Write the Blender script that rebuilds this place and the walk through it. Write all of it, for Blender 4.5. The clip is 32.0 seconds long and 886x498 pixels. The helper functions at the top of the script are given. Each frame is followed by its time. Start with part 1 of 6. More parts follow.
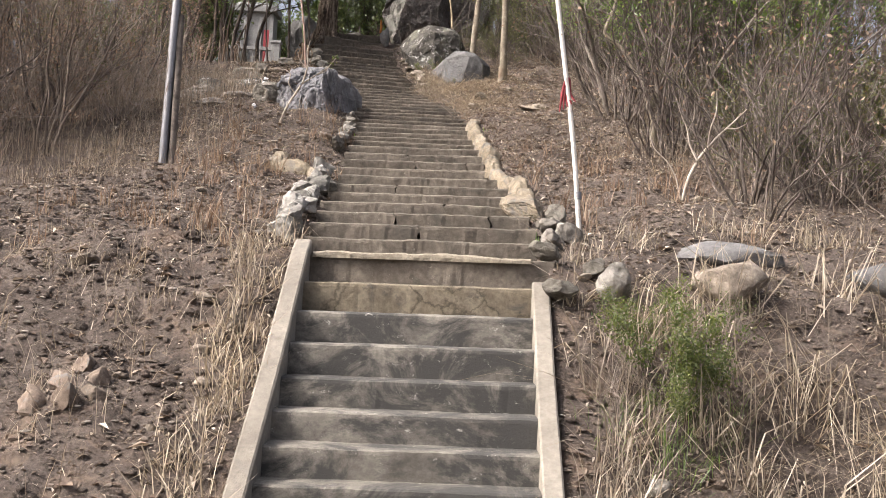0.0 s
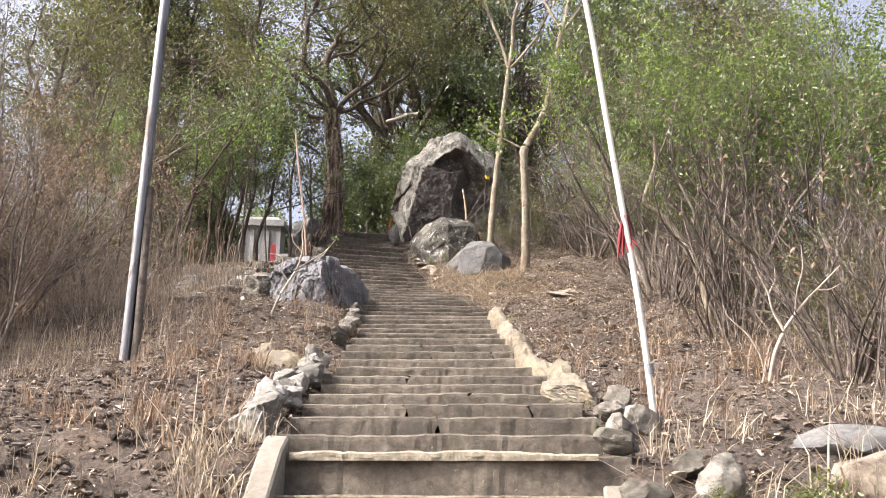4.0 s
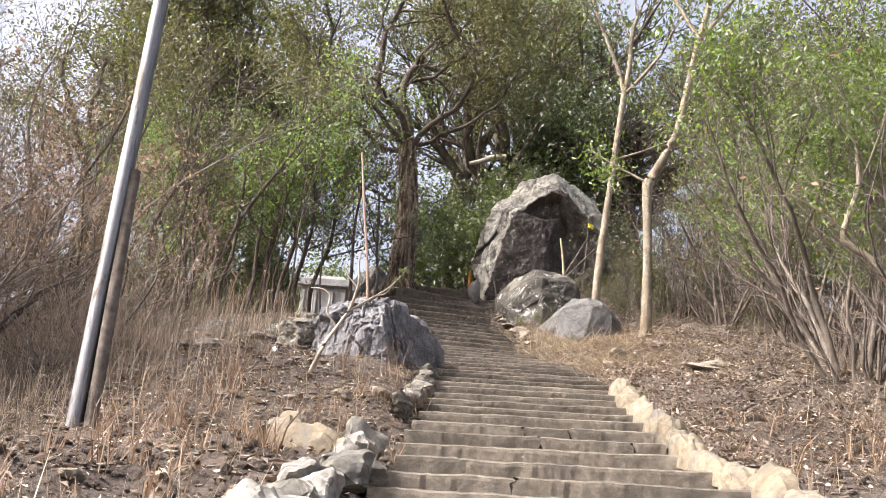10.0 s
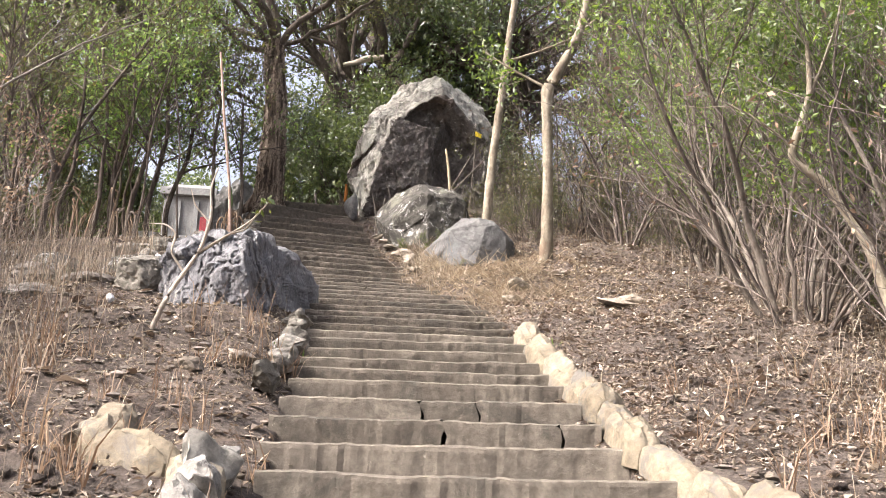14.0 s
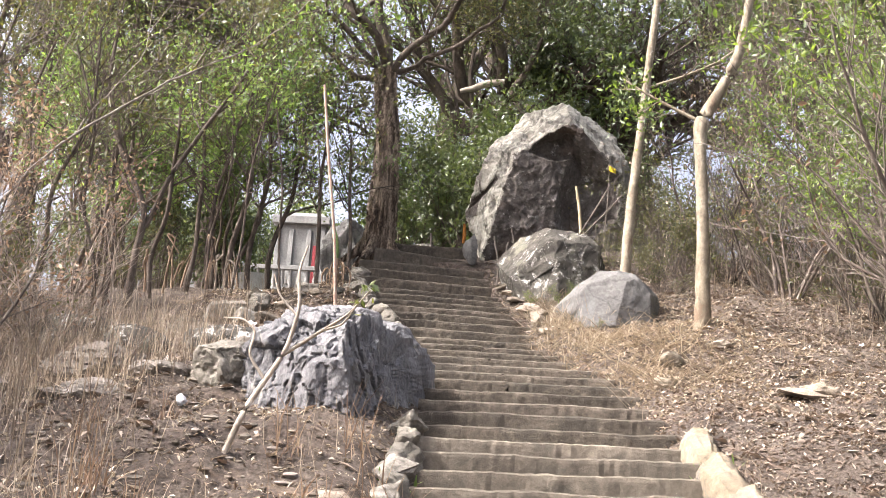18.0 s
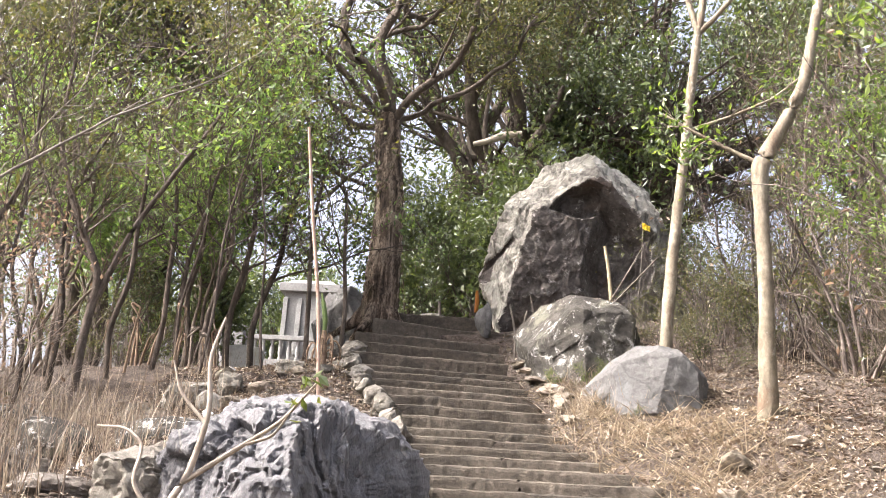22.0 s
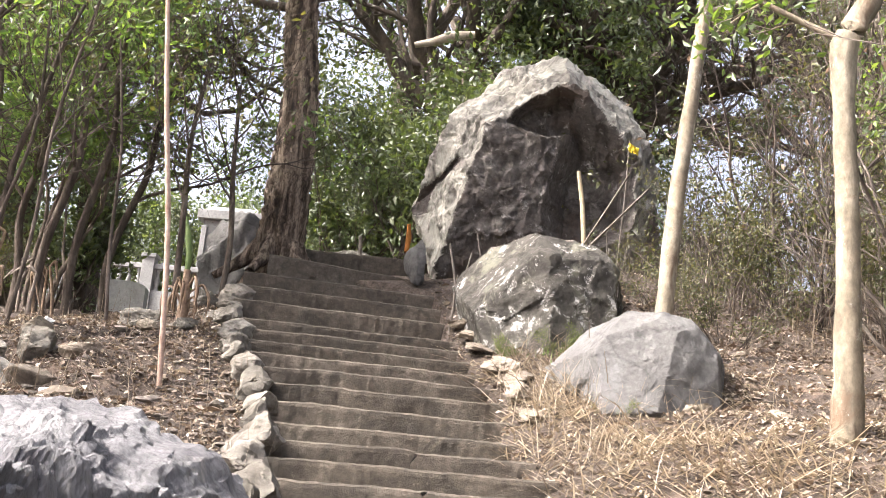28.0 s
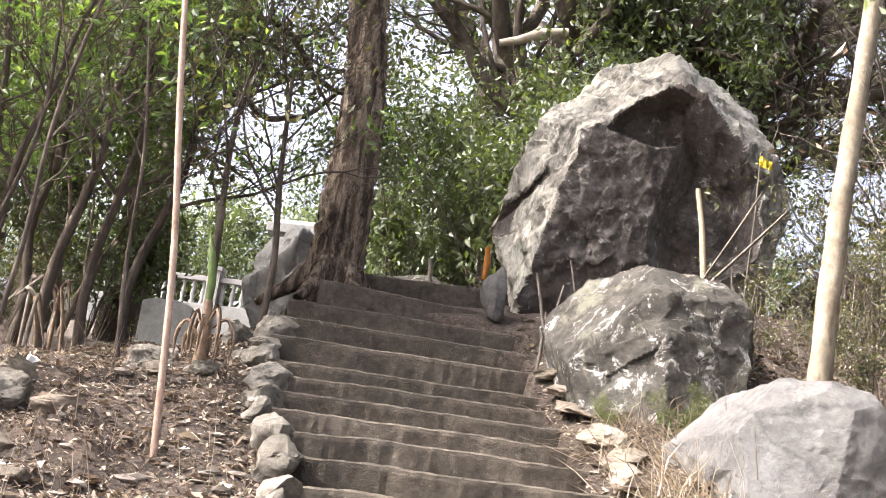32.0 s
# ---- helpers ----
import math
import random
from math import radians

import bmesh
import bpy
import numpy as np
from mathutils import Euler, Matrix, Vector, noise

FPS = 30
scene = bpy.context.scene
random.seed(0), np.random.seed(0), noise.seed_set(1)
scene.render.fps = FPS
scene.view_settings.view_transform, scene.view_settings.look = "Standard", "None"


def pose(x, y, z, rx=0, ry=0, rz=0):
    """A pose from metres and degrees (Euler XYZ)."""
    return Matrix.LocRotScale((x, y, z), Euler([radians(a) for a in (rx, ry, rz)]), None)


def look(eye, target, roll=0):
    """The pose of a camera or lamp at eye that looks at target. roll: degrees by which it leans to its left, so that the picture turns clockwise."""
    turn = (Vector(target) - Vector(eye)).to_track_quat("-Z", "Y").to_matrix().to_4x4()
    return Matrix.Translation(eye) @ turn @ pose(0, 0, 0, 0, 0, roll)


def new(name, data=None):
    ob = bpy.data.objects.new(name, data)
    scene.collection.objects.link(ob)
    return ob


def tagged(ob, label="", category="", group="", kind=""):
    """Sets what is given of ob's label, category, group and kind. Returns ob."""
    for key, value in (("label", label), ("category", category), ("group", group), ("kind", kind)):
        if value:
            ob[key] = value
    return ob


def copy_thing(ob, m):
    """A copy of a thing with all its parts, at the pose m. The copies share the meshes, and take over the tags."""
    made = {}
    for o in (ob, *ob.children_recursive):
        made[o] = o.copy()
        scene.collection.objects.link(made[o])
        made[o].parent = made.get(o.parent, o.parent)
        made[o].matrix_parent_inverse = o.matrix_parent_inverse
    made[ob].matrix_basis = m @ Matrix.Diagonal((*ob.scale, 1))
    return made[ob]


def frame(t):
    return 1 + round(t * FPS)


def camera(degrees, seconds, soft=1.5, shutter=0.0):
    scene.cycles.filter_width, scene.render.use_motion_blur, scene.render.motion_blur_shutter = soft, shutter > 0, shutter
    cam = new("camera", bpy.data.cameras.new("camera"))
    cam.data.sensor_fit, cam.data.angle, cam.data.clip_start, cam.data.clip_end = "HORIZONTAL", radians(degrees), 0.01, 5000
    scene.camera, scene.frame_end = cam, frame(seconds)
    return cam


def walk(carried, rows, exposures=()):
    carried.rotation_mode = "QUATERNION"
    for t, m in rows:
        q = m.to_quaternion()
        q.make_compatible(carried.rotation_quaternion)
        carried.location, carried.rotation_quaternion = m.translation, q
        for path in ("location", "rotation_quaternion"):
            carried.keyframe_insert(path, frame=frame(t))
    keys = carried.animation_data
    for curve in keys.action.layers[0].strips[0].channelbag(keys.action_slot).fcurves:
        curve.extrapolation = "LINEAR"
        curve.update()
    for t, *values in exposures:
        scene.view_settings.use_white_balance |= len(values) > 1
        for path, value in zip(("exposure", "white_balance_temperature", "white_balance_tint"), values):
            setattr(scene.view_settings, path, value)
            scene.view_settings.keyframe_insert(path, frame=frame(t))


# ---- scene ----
cam = camera(41.6, 32.0, soft=0.8)
METRES, EYE, TILT, LEAN, TURN = 17.2, 1.6, 17.3, -1.8, 0.4
ROWS = [
    (0.0, 0.0, 0.0, 0.0, 0.38, -14.59, -1.44),
    (0.5, 0.0008, 0.0044, -0.0019, 0.51, -12.13, -1.1),
    (1.0, 0.0051, 0.0182, -0.0057, 1.35, -9.18, 1.1),
    (1.5, 0.0061, 0.0291, -0.0103, 0.95, -7.45, 0.84),
    (2.0, 0.0027, 0.0476, -0.0155, -0.04, -6.32, 0.9),
    (2.5, 0.0017, 0.0658, -0.0228, 1.22, -5.94, 0.74),
    (3.0, 0.0011, 0.0873, -0.0298, 2.32, -4.94, -0.77),
    (3.5, -0.0032, 0.1086, -0.0357, 0.89, -4.34, 0.67),
    (5.5, -0.0028, 0.1967, -0.0649, 0.75, -0.77, -0.35),
    (6.0, -0.0034, 0.2174, -0.0707, 1.9, 0.41, -0.76),
    (6.5, -0.0076, 0.2415, -0.0753, 1.8, 1.61, -1.39),
    (7.0, -0.01, 0.2652, -0.0825, 3.5, 2.47, 0.08),
    (7.5, -0.0088, 0.2861, -0.0804, 5.35, 3.16, 0.24),
    (8.0, -0.0143, 0.3013, -0.0814, 6.01, 3.45, -0.27),
    (8.5, -0.0186, 0.3133, -0.0792, 5.54, 3.14, -0.42),
    (9.0, -0.0197, 0.3279, -0.0794, 6.5, 2.78, 0.31),
    (9.5, -0.0215, 0.3369, -0.0781, 6.84, 1.75, -0.69),
    (10.0, -0.0262, 0.3512, -0.0757, 4.33, 0.1, -1.92),
    (10.5, -0.0266, 0.3641, -0.0779, 2.63, -1.15, -2.61),
    (11.0, -0.0257, 0.3771, -0.0746, 1.56, -1.91, -3.64),
    (11.5, -0.0295, 0.3895, -0.0741, 0.91, -2.2, -3.45),
    (12.0, -0.0313, 0.4006, -0.0715, 0.1, -1.56, -2.72),
    (12.5, -0.0283, 0.4139, -0.069, 0.1, -1.4, -3.19),
    (13.0, -0.0295, 0.4249, -0.0692, -0.47, -2.37, -3.29),
    (13.5, -0.0348, 0.4388, -0.0647, -2.14, -3.32, -3.56),
    (14.0, -0.034, 0.4532, -0.0665, -1.87, -4.56, -1.59),
    (14.5, -0.0321, 0.4645, -0.0613, 0.39, -5.66, -0.38),
    (15.0, -0.0388, 0.478, -0.0617, 2.22, -5.07, -1.33),
    (15.5, -0.0439, 0.4899, -0.056, 1.53, -4.99, -2.89),
    (17.5, -0.0473, 0.5392, -0.047, 3.71, -4.34, -3.68),
    (18.0, -0.0417, 0.5556, -0.049, 3.77, -3.95, -0.89),
    (18.5, -0.0387, 0.567, -0.0447, 5.31, -2.82, -0.67),
    (19.0, -0.0394, 0.5818, -0.0465, 6.49, -1.45, -0.68),
    (19.5, -0.0406, 0.5928, -0.0449, 5.69, -0.77, -0.62),
    (20.0, -0.0388, 0.6073, -0.0497, 4.64, -0.51, -0.65),
    (20.5, -0.0358, 0.6214, -0.0476, 4.15, -0.51, -0.54),
    (21.0, -0.0367, 0.6377, -0.0527, 4.32, -0.32, -1.18),
    (21.5, -0.0406, 0.6581, -0.0528, 4.32, -0.42, -0.7),
    (22.0, -0.0405, 0.6716, -0.0558, 4.83, -0.59, -0.67),
    (22.5, -0.0383, 0.6891, -0.0555, 5.95, -0.65, -0.51),
    (23.0, -0.0389, 0.705, -0.0592, 6.7, -1.4, -1.83),
    (23.5, -0.0411, 0.7228, -0.0587, 5.29, -1.66, -0.74),
    (24.0, -0.0396, 0.7397, -0.0644, 3.88, -3.0, -1.8),
    (24.5, -0.037, 0.758, -0.0622, 3.48, -3.55, -2.19),
    (25.0, -0.0404, 0.7686, -0.0612, 3.3, -3.34, -3.01),
    (25.5, -0.0417, 0.7783, -0.0642, 2.31, -3.6, -3.37),
    (27.5, -0.0457, 0.8399, -0.0669, 2.15, -3.15, -3.39),
    (28.0, -0.0436, 0.8591, -0.0662, 2.21, -3.59, -3.1),
    (28.5, -0.0438, 0.8689, -0.0672, 2.8, -3.59, -2.79),
    (29.0, -0.0477, 0.8884, -0.0678, 3.94, -3.38, -2.4),
    (29.5, -0.0495, 0.8978, -0.0672, 4.01, -3.73, -3.38),
    (30.0, -0.0476, 0.9148, -0.068, 4.17, -4.02, -3.5),
    (30.5, -0.0468, 0.923, -0.0645, 5.55, -3.91, -3.29),
    (31.0, -0.0504, 0.9383, -0.0672, 6.98, -2.95, -4.03),
    (31.5, -0.0526, 0.949, -0.0643, 6.98, -2.67, -4.23),
    (32.0, -0.0507, 0.9593, -0.0677, 6.12, -3.02, -4.42),
]
EXPOSURES = tuple((t, stops + 0.03 * min(1.0, t / 19), 6300, 14.0) for t, stops in ((0.0, 1.2), (3.0, 1.54), (6.0, 1.68), (13.0, 1.78), (19.0, 2.08), (25.0, 2.15), (32.0, 2.32)))
walk(cam, [(t, pose(0, 0, EYE, TILT, LEAN, TURN) @ pose(METRES * x, METRES * y, METRES * z, 90 + pitch, roll, yaw)) for t, x, y, z, yaw, pitch, roll in ROWS], EXPOSURES)

# ---- light ----
SUN_TO = Vector((-0.78, -0.24, 0.80)).normalized()
world = bpy.data.worlds.new("world")
scene.world = world
world.use_nodes = True
wn = world.node_tree.nodes
sky = wn.new("ShaderNodeTexSky")
sky.sky_type, sky.sun_disc = "NISHITA", False
sky.sun_elevation = math.asin(SUN_TO.z)
sky.sun_rotation = math.atan2(SUN_TO.x, SUN_TO.y)
sky.air_density, sky.dust_density, sky.ozone_density = 0.7, 10.0, 0.2
wn["Background"].inputs["Strength"].default_value = 0.15
haze = wn.new("ShaderNodeHueSaturation")
haze.inputs["Saturation"].default_value, haze.inputs["Value"].default_value = 0.6, 1.05
world.node_tree.links.new(sky.outputs[0], haze.inputs["Color"])
world.node_tree.links.new(haze.outputs[0], wn["Background"].inputs["Color"])
sun = new("sun", bpy.data.lights.new("sun", "SUN"))
sun.data.energy, sun.data.angle, sun.data.color = 2.45, radians(1.0), (1.0, 0.93, 0.82)
sun.matrix_world = look(SUN_TO * 60, (0, 0, 0))


# ---- materials ----
def ramp_node(nt, stops):
    r = nt.nodes.new("ShaderNodeValToRGB")
    while len(r.color_ramp.elements) < len(stops):
        r.color_ramp.elements.new(0.5)
    for e, (p, c) in zip(r.color_ramp.elements, stops):
        e.position, e.color = p, (*c, 1)
    return r


def noise_node(nt, co, scale, detail=6, rough=0.6, distort=0.0):
    n = nt.nodes.new("ShaderNodeTexNoise")
    n.inputs["Scale"].default_value, n.inputs["Detail"].default_value = scale, detail
    n.inputs["Roughness"].default_value, n.inputs["Distortion"].default_value = rough, distort
    nt.links.new(co, n.inputs["Vector"])
    return n


def mix_node(nt, kind, fac, a, b):
    m = nt.nodes.new("ShaderNodeMix")
    m.data_type, m.blend_type = "RGBA", kind
    for sock, v in ((m.inputs[0], fac), (m.inputs[6], a), (m.inputs[7], b)):
        if isinstance(v, (float, int)):
            sock.default_value = v
        elif isinstance(v, tuple):
            sock.default_value = (*v, 1)
        else:
            nt.links.new(v, sock)
    return m


def surface(name, stops, scale=2.0, fine=30.0, fine_amt=0.5, rough=0.9, bump=0.3, bump_scale=None, stain=None, stain_scale=1.0,
            stain_at=(0.55, 0.68), vary=0.0, island=0.0, stretch=(1, 1, 1), spec=0.3, local=False, cracks=0.0, crack_scale=2.0, speck=None, speck_scale=9.0, speck_at=(0.60, 0.66), relief=0.04):
    """A dull natural surface: a ramp over coarse noise, fine grain, stains, bump."""
    m = bpy.data.materials.new(name)
    m.use_nodes = True
    nt = m.node_tree
    b = nt.nodes["Principled BSDF"]
    if local:
        src = nt.nodes.new("ShaderNodeTexCoord").outputs["Object"]
    else:
        src = nt.nodes.new("ShaderNodeNewGeometry").outputs["Position"]
    mp = nt.nodes.new("ShaderNodeMapping")
    mp.inputs["Scale"].default_value = stretch
    nt.links.new(src, mp.inputs["Vector"])
    co = mp.outputs[0]
    n1 = noise_node(nt, co, scale, 8, 0.65, 0.4)
    r1 = ramp_node(nt, stops)
    nt.links.new(n1.outputs[0], r1.inputs[0])
    col = r1.outputs[0]
    n2 = noise_node(nt, co, fine, 8, 0.7)
    r2 = ramp_node(nt, [(0.3, (1 - fine_amt,) * 3), (0.72, (1 + fine_amt * 0.3,) * 3)])
    nt.links.new(n2.outputs[0], r2.inputs[0])
    col = mix_node(nt, "MULTIPLY", 1.0, col, r2.outputs[0]).outputs[2]
    if stain:
        n3 = noise_node(nt, co, stain_scale, 10, 0.72, 0.8)
        r3 = ramp_node(nt, [(stain_at[0], (0, 0, 0)), (stain_at[1], (1, 1, 1))])
        nt.links.new(n3.outputs[0], r3.inputs[0])
        col = mix_node(nt, "MIX", r3.outputs[0], col, stain).outputs[2]
    if speck:
        n5 = noise_node(nt, co, speck_scale, 12, 0.8, 0.3)
        r6 = ramp_node(nt, [(speck_at[0], (0, 0, 0)), (speck_at[1], (1, 1, 1))])
        nt.links.new(n5.outputs[0], r6.inputs[0])
        col = mix_node(nt, "MIX", r6.outputs[0], col, speck).outputs[2]
    if cracks:
        v = nt.nodes.new("ShaderNodeTexVoronoi")
        v.feature = "DISTANCE_TO_EDGE"
        v.inputs["Scale"].default_value = crack_scale
        wob = mix_node(nt, "ADD", 0.35, co, noise_node(nt, co, crack_scale * 1.5, 5).outputs[1])
        nt.links.new(wob.outputs[2], v.inputs["Vector"])
        r4 = ramp_node(nt, [(0.0, (1 - cracks,) * 3), (0.035, (1, 1, 1))])
        nt.links.new(v.outputs[0], r4.inputs[0])
        col = mix_node(nt, "MULTIPLY", 1.0, col, r4.outputs[0]).outputs[2]
    for amount, node, out in ((vary, "ShaderNodeObjectInfo", "Random"), (island, "ShaderNodeNewGeometry", "Random Per Island")):
        if amount:
            o = nt.nodes.new(node)
            r5 = ramp_node(nt, [(0, (1 - amount, 1 - amount, 1 - amount * 1.1)), (1, (1 + amount * 0.6,) * 3)])
            nt.links.new(o.outputs[out], r5.inputs[0])
            col = mix_node(nt, "MULTIPLY", 1.0, col, r5.outputs[0]).outputs[2]
    nt.links.new(col, b.inputs["Base Color"])
    b.inputs["Roughness"].default_value, b.inputs["Specular IOR Level"].default_value = rough, spec
    if bump:
        bp = nt.nodes.new("ShaderNodeBump")
        bp.inputs["Strength"].default_value, bp.inputs["Distance"].default_value = bump, relief
        n4 = noise_node(nt, co, bump_scale or fine * 0.6, 10, 0.75)
        nt.links.new(n4.outputs[0], bp.inputs["Height"])
        nt.links.new(bp.outputs[0], b.inputs["Normal"])
    return m


def leaf_mat(name, stops, trans=0.4, gloss=0.12, rough=0.45, through_tint=(1.5, 1.5, 0.6)):
    """Thin leaves: each one its own tone, some light passing through."""
    m = bpy.data.materials.new(name)
    m.use_nodes = True
    nt = m.node_tree
    nt.nodes.remove(nt.nodes["Principled BSDF"])
    geo = nt.nodes.new("ShaderNodeNewGeometry")
    r = ramp_node(nt, stops)
    nt.links.new(geo.outputs["Random Per Island"], r.inputs[0])
    big = noise_node(nt, geo.outputs["Position"], 0.9, 4)
    rb = ramp_node(nt, [(0.3, (0.7, 0.7, 0.7)), (0.7, (1.2, 1.2, 1.1))])
    nt.links.new(big.outputs[0], rb.inputs[0])
    col = mix_node(nt, "MULTIPLY", 1.0, r.outputs[0], rb.outputs[0]).outputs[2]
    d, t, g = (nt.nodes.new("ShaderNodeBsdf" + k) for k in ("Diffuse", "Translucent", "Glossy"))
    nt.links.new(col, d.inputs[0])
    warm = mix_node(nt, "MULTIPLY", 1.0, col, through_tint)
    nt.links.new(warm.outputs[2], t.inputs[0])
    g.inputs["Roughness"].default_value = rough
    g.inputs[0].default_value = (0.8, 0.8, 0.8, 1)
    a, c = nt.nodes.new("ShaderNodeMixShader"), nt.nodes.new("ShaderNodeMixShader")
    a.inputs[0].default_value, c.inputs[0].default_value = trans, gloss
    nt.links.new(d.outputs[0], a.inputs[1])
    nt.links.new(t.outputs[0], a.inputs[2])
    nt.links.new(a.outputs[0], c.inputs[1])
    nt.links.new(g.outputs[0], c.inputs[2])
    nt.links.new(c.outputs[0], nt.nodes["Material Output"].inputs[0])
    return m


M_soil = surface("soil", [(0.3, (0.078, 0.060, 0.049)), (0.5, (0.142, 0.112, 0.092)), (0.7, (0.225, 0.182, 0.15))], 2.4, 34, 0.7, 0.97, 1.0, 17, relief=0.09,
                 stain=(0.235, 0.172, 0.128), stain_scale=2.3, stain_at=(0.54, 0.70), speck=(0.30, 0.25, 0.205), speck_scale=24, speck_at=(0.60, 0.66))
M_concrete = surface("weathered_concrete", [(0.3, (0.105, 0.095, 0.08)), (0.5, (0.175, 0.16, 0.136)), (0.72, (0.25, 0.23, 0.195))], 2.2, 26, 0.4, 0.92, 0.35, 30,
                     stretch=(1.0, 1.0, 1.3), stain=(0.05, 0.048, 0.044), stain_scale=2.0, stain_at=(0.43, 0.54), vary=0.12, speck=(0.34, 0.325, 0.29), speck_scale=11, speck_at=(0.60, 0.66))
M_tanstep = surface("tan_stained_concrete", [(0.3, (0.10, 0.082, 0.058)), (0.5, (0.17, 0.142, 0.10)), (0.72, (0.24, 0.205, 0.15))], 2.6, 24, 0.45, 0.92, 0.4, 26,
                    stain=(0.07, 0.062, 0.052), stain_scale=3.0, stain_at=(0.55, 0.64), cracks=0.5, crack_scale=2.4)
M_stringer = surface("stringer_concrete", [(0.3, (0.155, 0.138, 0.113)), (0.7, (0.27, 0.245, 0.202))], 2.0, 24, 0.3, 0.92, 0.3, 30,
                     stain=(0.15, 0.14, 0.12), stain_scale=2.6, stain_at=(0.58, 0.7))
M_oldstep = surface("old_step_cement", [(0.3, (0.088, 0.074, 0.06)), (0.5, (0.15, 0.128, 0.103)), (0.72, (0.235, 0.204, 0.165))], 1.8, 20, 0.45, 0.94, 0.5, 22,
                    stain=(0.075, 0.066, 0.054), stain_scale=2.2, stain_at=(0.50, 0.62), vary=0.18, speck=(0.33, 0.30, 0.25), speck_scale=16, speck_at=(0.62, 0.68))
# old step cement in a darker tone, for steps above y 16.6
M_upstep = surface("dark_step_cement", [(0.3, (0.06, 0.05, 0.04)), (0.5, (0.105, 0.088, 0.07)), (0.72, (0.175, 0.15, 0.12))], 1.9, 22, 0.5, 0.95, 0.7, 20,
                   stain=(0.055, 0.048, 0.039), stain_scale=2.4, stain_at=(0.50, 0.62), vary=0.18, speck=(0.26, 0.235, 0.195), speck_scale=15, speck_at=(0.62, 0.68))
M_lip = surface("pale_mortar", [(0.3, (0.21, 0.18, 0.132)), (0.7, (0.34, 0.30, 0.23))], 5, 30, 0.4, 0.9, 0.5, stain=(0.13, 0.11, 0.085), stain_scale=5, stain_at=(0.55, 0.64))
M_kerb = surface("ochre_plaster", [(0.3, (0.15, 0.122, 0.086)), (0.5, (0.225, 0.186, 0.132)), (0.72, (0.31, 0.265, 0.198))], 3.0, 26, 0.45, 0.92, 0.7, 18,
                 stain=(0.12, 0.11, 0.096), stain_scale=3.6, stain_at=(0.49, 0.62), vary=0.15)
M_kerbgrey = surface("grey_kerb_stone", [(0.3, (0.11, 0.103, 0.094)), (0.5, (0.21, 0.198, 0.177)), (0.7, (0.38, 0.36, 0.325))], 7.0, 22, 0.5, 0.92, 0.7, 16,
                     stain=(0.40, 0.385, 0.35), stain_scale=6.0, stain_at=(0.58, 0.64), vary=0.3)
M_kerbwhite = surface("whitish_rubble", [(0.3, (0.12, 0.106, 0.09)), (0.5, (0.21, 0.192, 0.165)), (0.7, (0.35, 0.328, 0.29))], 5.0, 24, 0.5, 0.92, 0.8, 15,
                      stain=(0.12, 0.105, 0.085), stain_scale=4.0, stain_at=(0.53, 0.63), vary=0.3)
# pale from lichen, and brightened for the sun on the outer faces
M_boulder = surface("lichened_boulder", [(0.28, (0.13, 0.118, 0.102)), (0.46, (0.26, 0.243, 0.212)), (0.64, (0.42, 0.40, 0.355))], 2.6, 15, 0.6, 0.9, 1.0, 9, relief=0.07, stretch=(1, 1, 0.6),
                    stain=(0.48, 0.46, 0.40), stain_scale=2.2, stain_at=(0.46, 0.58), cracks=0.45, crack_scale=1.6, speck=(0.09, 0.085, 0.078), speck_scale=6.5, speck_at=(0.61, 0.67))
# brown rock of the front and hollows, its colour darkened for their shade
M_bouldershade = surface("shaded_bare_rock", [(0.28, (0.07, 0.06, 0.054)), (0.48, (0.135, 0.118, 0.107)), (0.68, (0.22, 0.20, 0.185))], 2.4, 18, 0.65, 0.88, 1.0, 11, relief=0.09,
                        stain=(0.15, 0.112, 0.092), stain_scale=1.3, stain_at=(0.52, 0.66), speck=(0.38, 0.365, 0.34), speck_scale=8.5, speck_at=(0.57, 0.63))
M_boulder2 = surface("lichen_boulder", [(0.28, (0.04, 0.036, 0.031)), (0.5, (0.085, 0.078, 0.067)), (0.7, (0.16, 0.152, 0.13))], 3.0, 16, 0.6, 0.92, 1.0, 9, relief=0.07,
                     stain=(0.17, 0.165, 0.13), stain_scale=2.3, stain_at=(0.52, 0.60), speck=(0.50, 0.49, 0.46), speck_scale=6.0, speck_at=(0.55, 0.60))
M_lichentop = surface("tan_rock_top", [(0.3, (0.12, 0.10, 0.083)), (0.7, (0.26, 0.225, 0.19))], 4.0, 20, 0.5, 0.92, 0.8, 12, stain=(0.34, 0.32, 0.29), stain_scale=4, stain_at=(0.56, 0.62))
M_bedrock = surface("brown_grey_bedrock", [(0.3, (0.12, 0.10, 0.085)), (0.5, (0.20, 0.175, 0.15)), (0.7, (0.30, 0.268, 0.235))], 3.0, 22, 0.5, 0.92, 1.0, 14, stain=(0.34, 0.32, 0.29), stain_scale=3.0, stain_at=(0.56, 0.64))
M_greyrock = surface("smooth_grey_rock", [(0.3, (0.095, 0.092, 0.089)), (0.5, (0.145, 0.141, 0.137)), (0.7, (0.205, 0.20, 0.193))], 1.8, 24, 0.4, 0.88, 0.8, 14,
                     cracks=0.3, crack_scale=1.9, stain=(0.15, 0.15, 0.15), stain_scale=2.4, stain_at=(0.5, 0.66), speck=(0.085, 0.08, 0.075), speck_scale=7, speck_at=(0.62, 0.68))
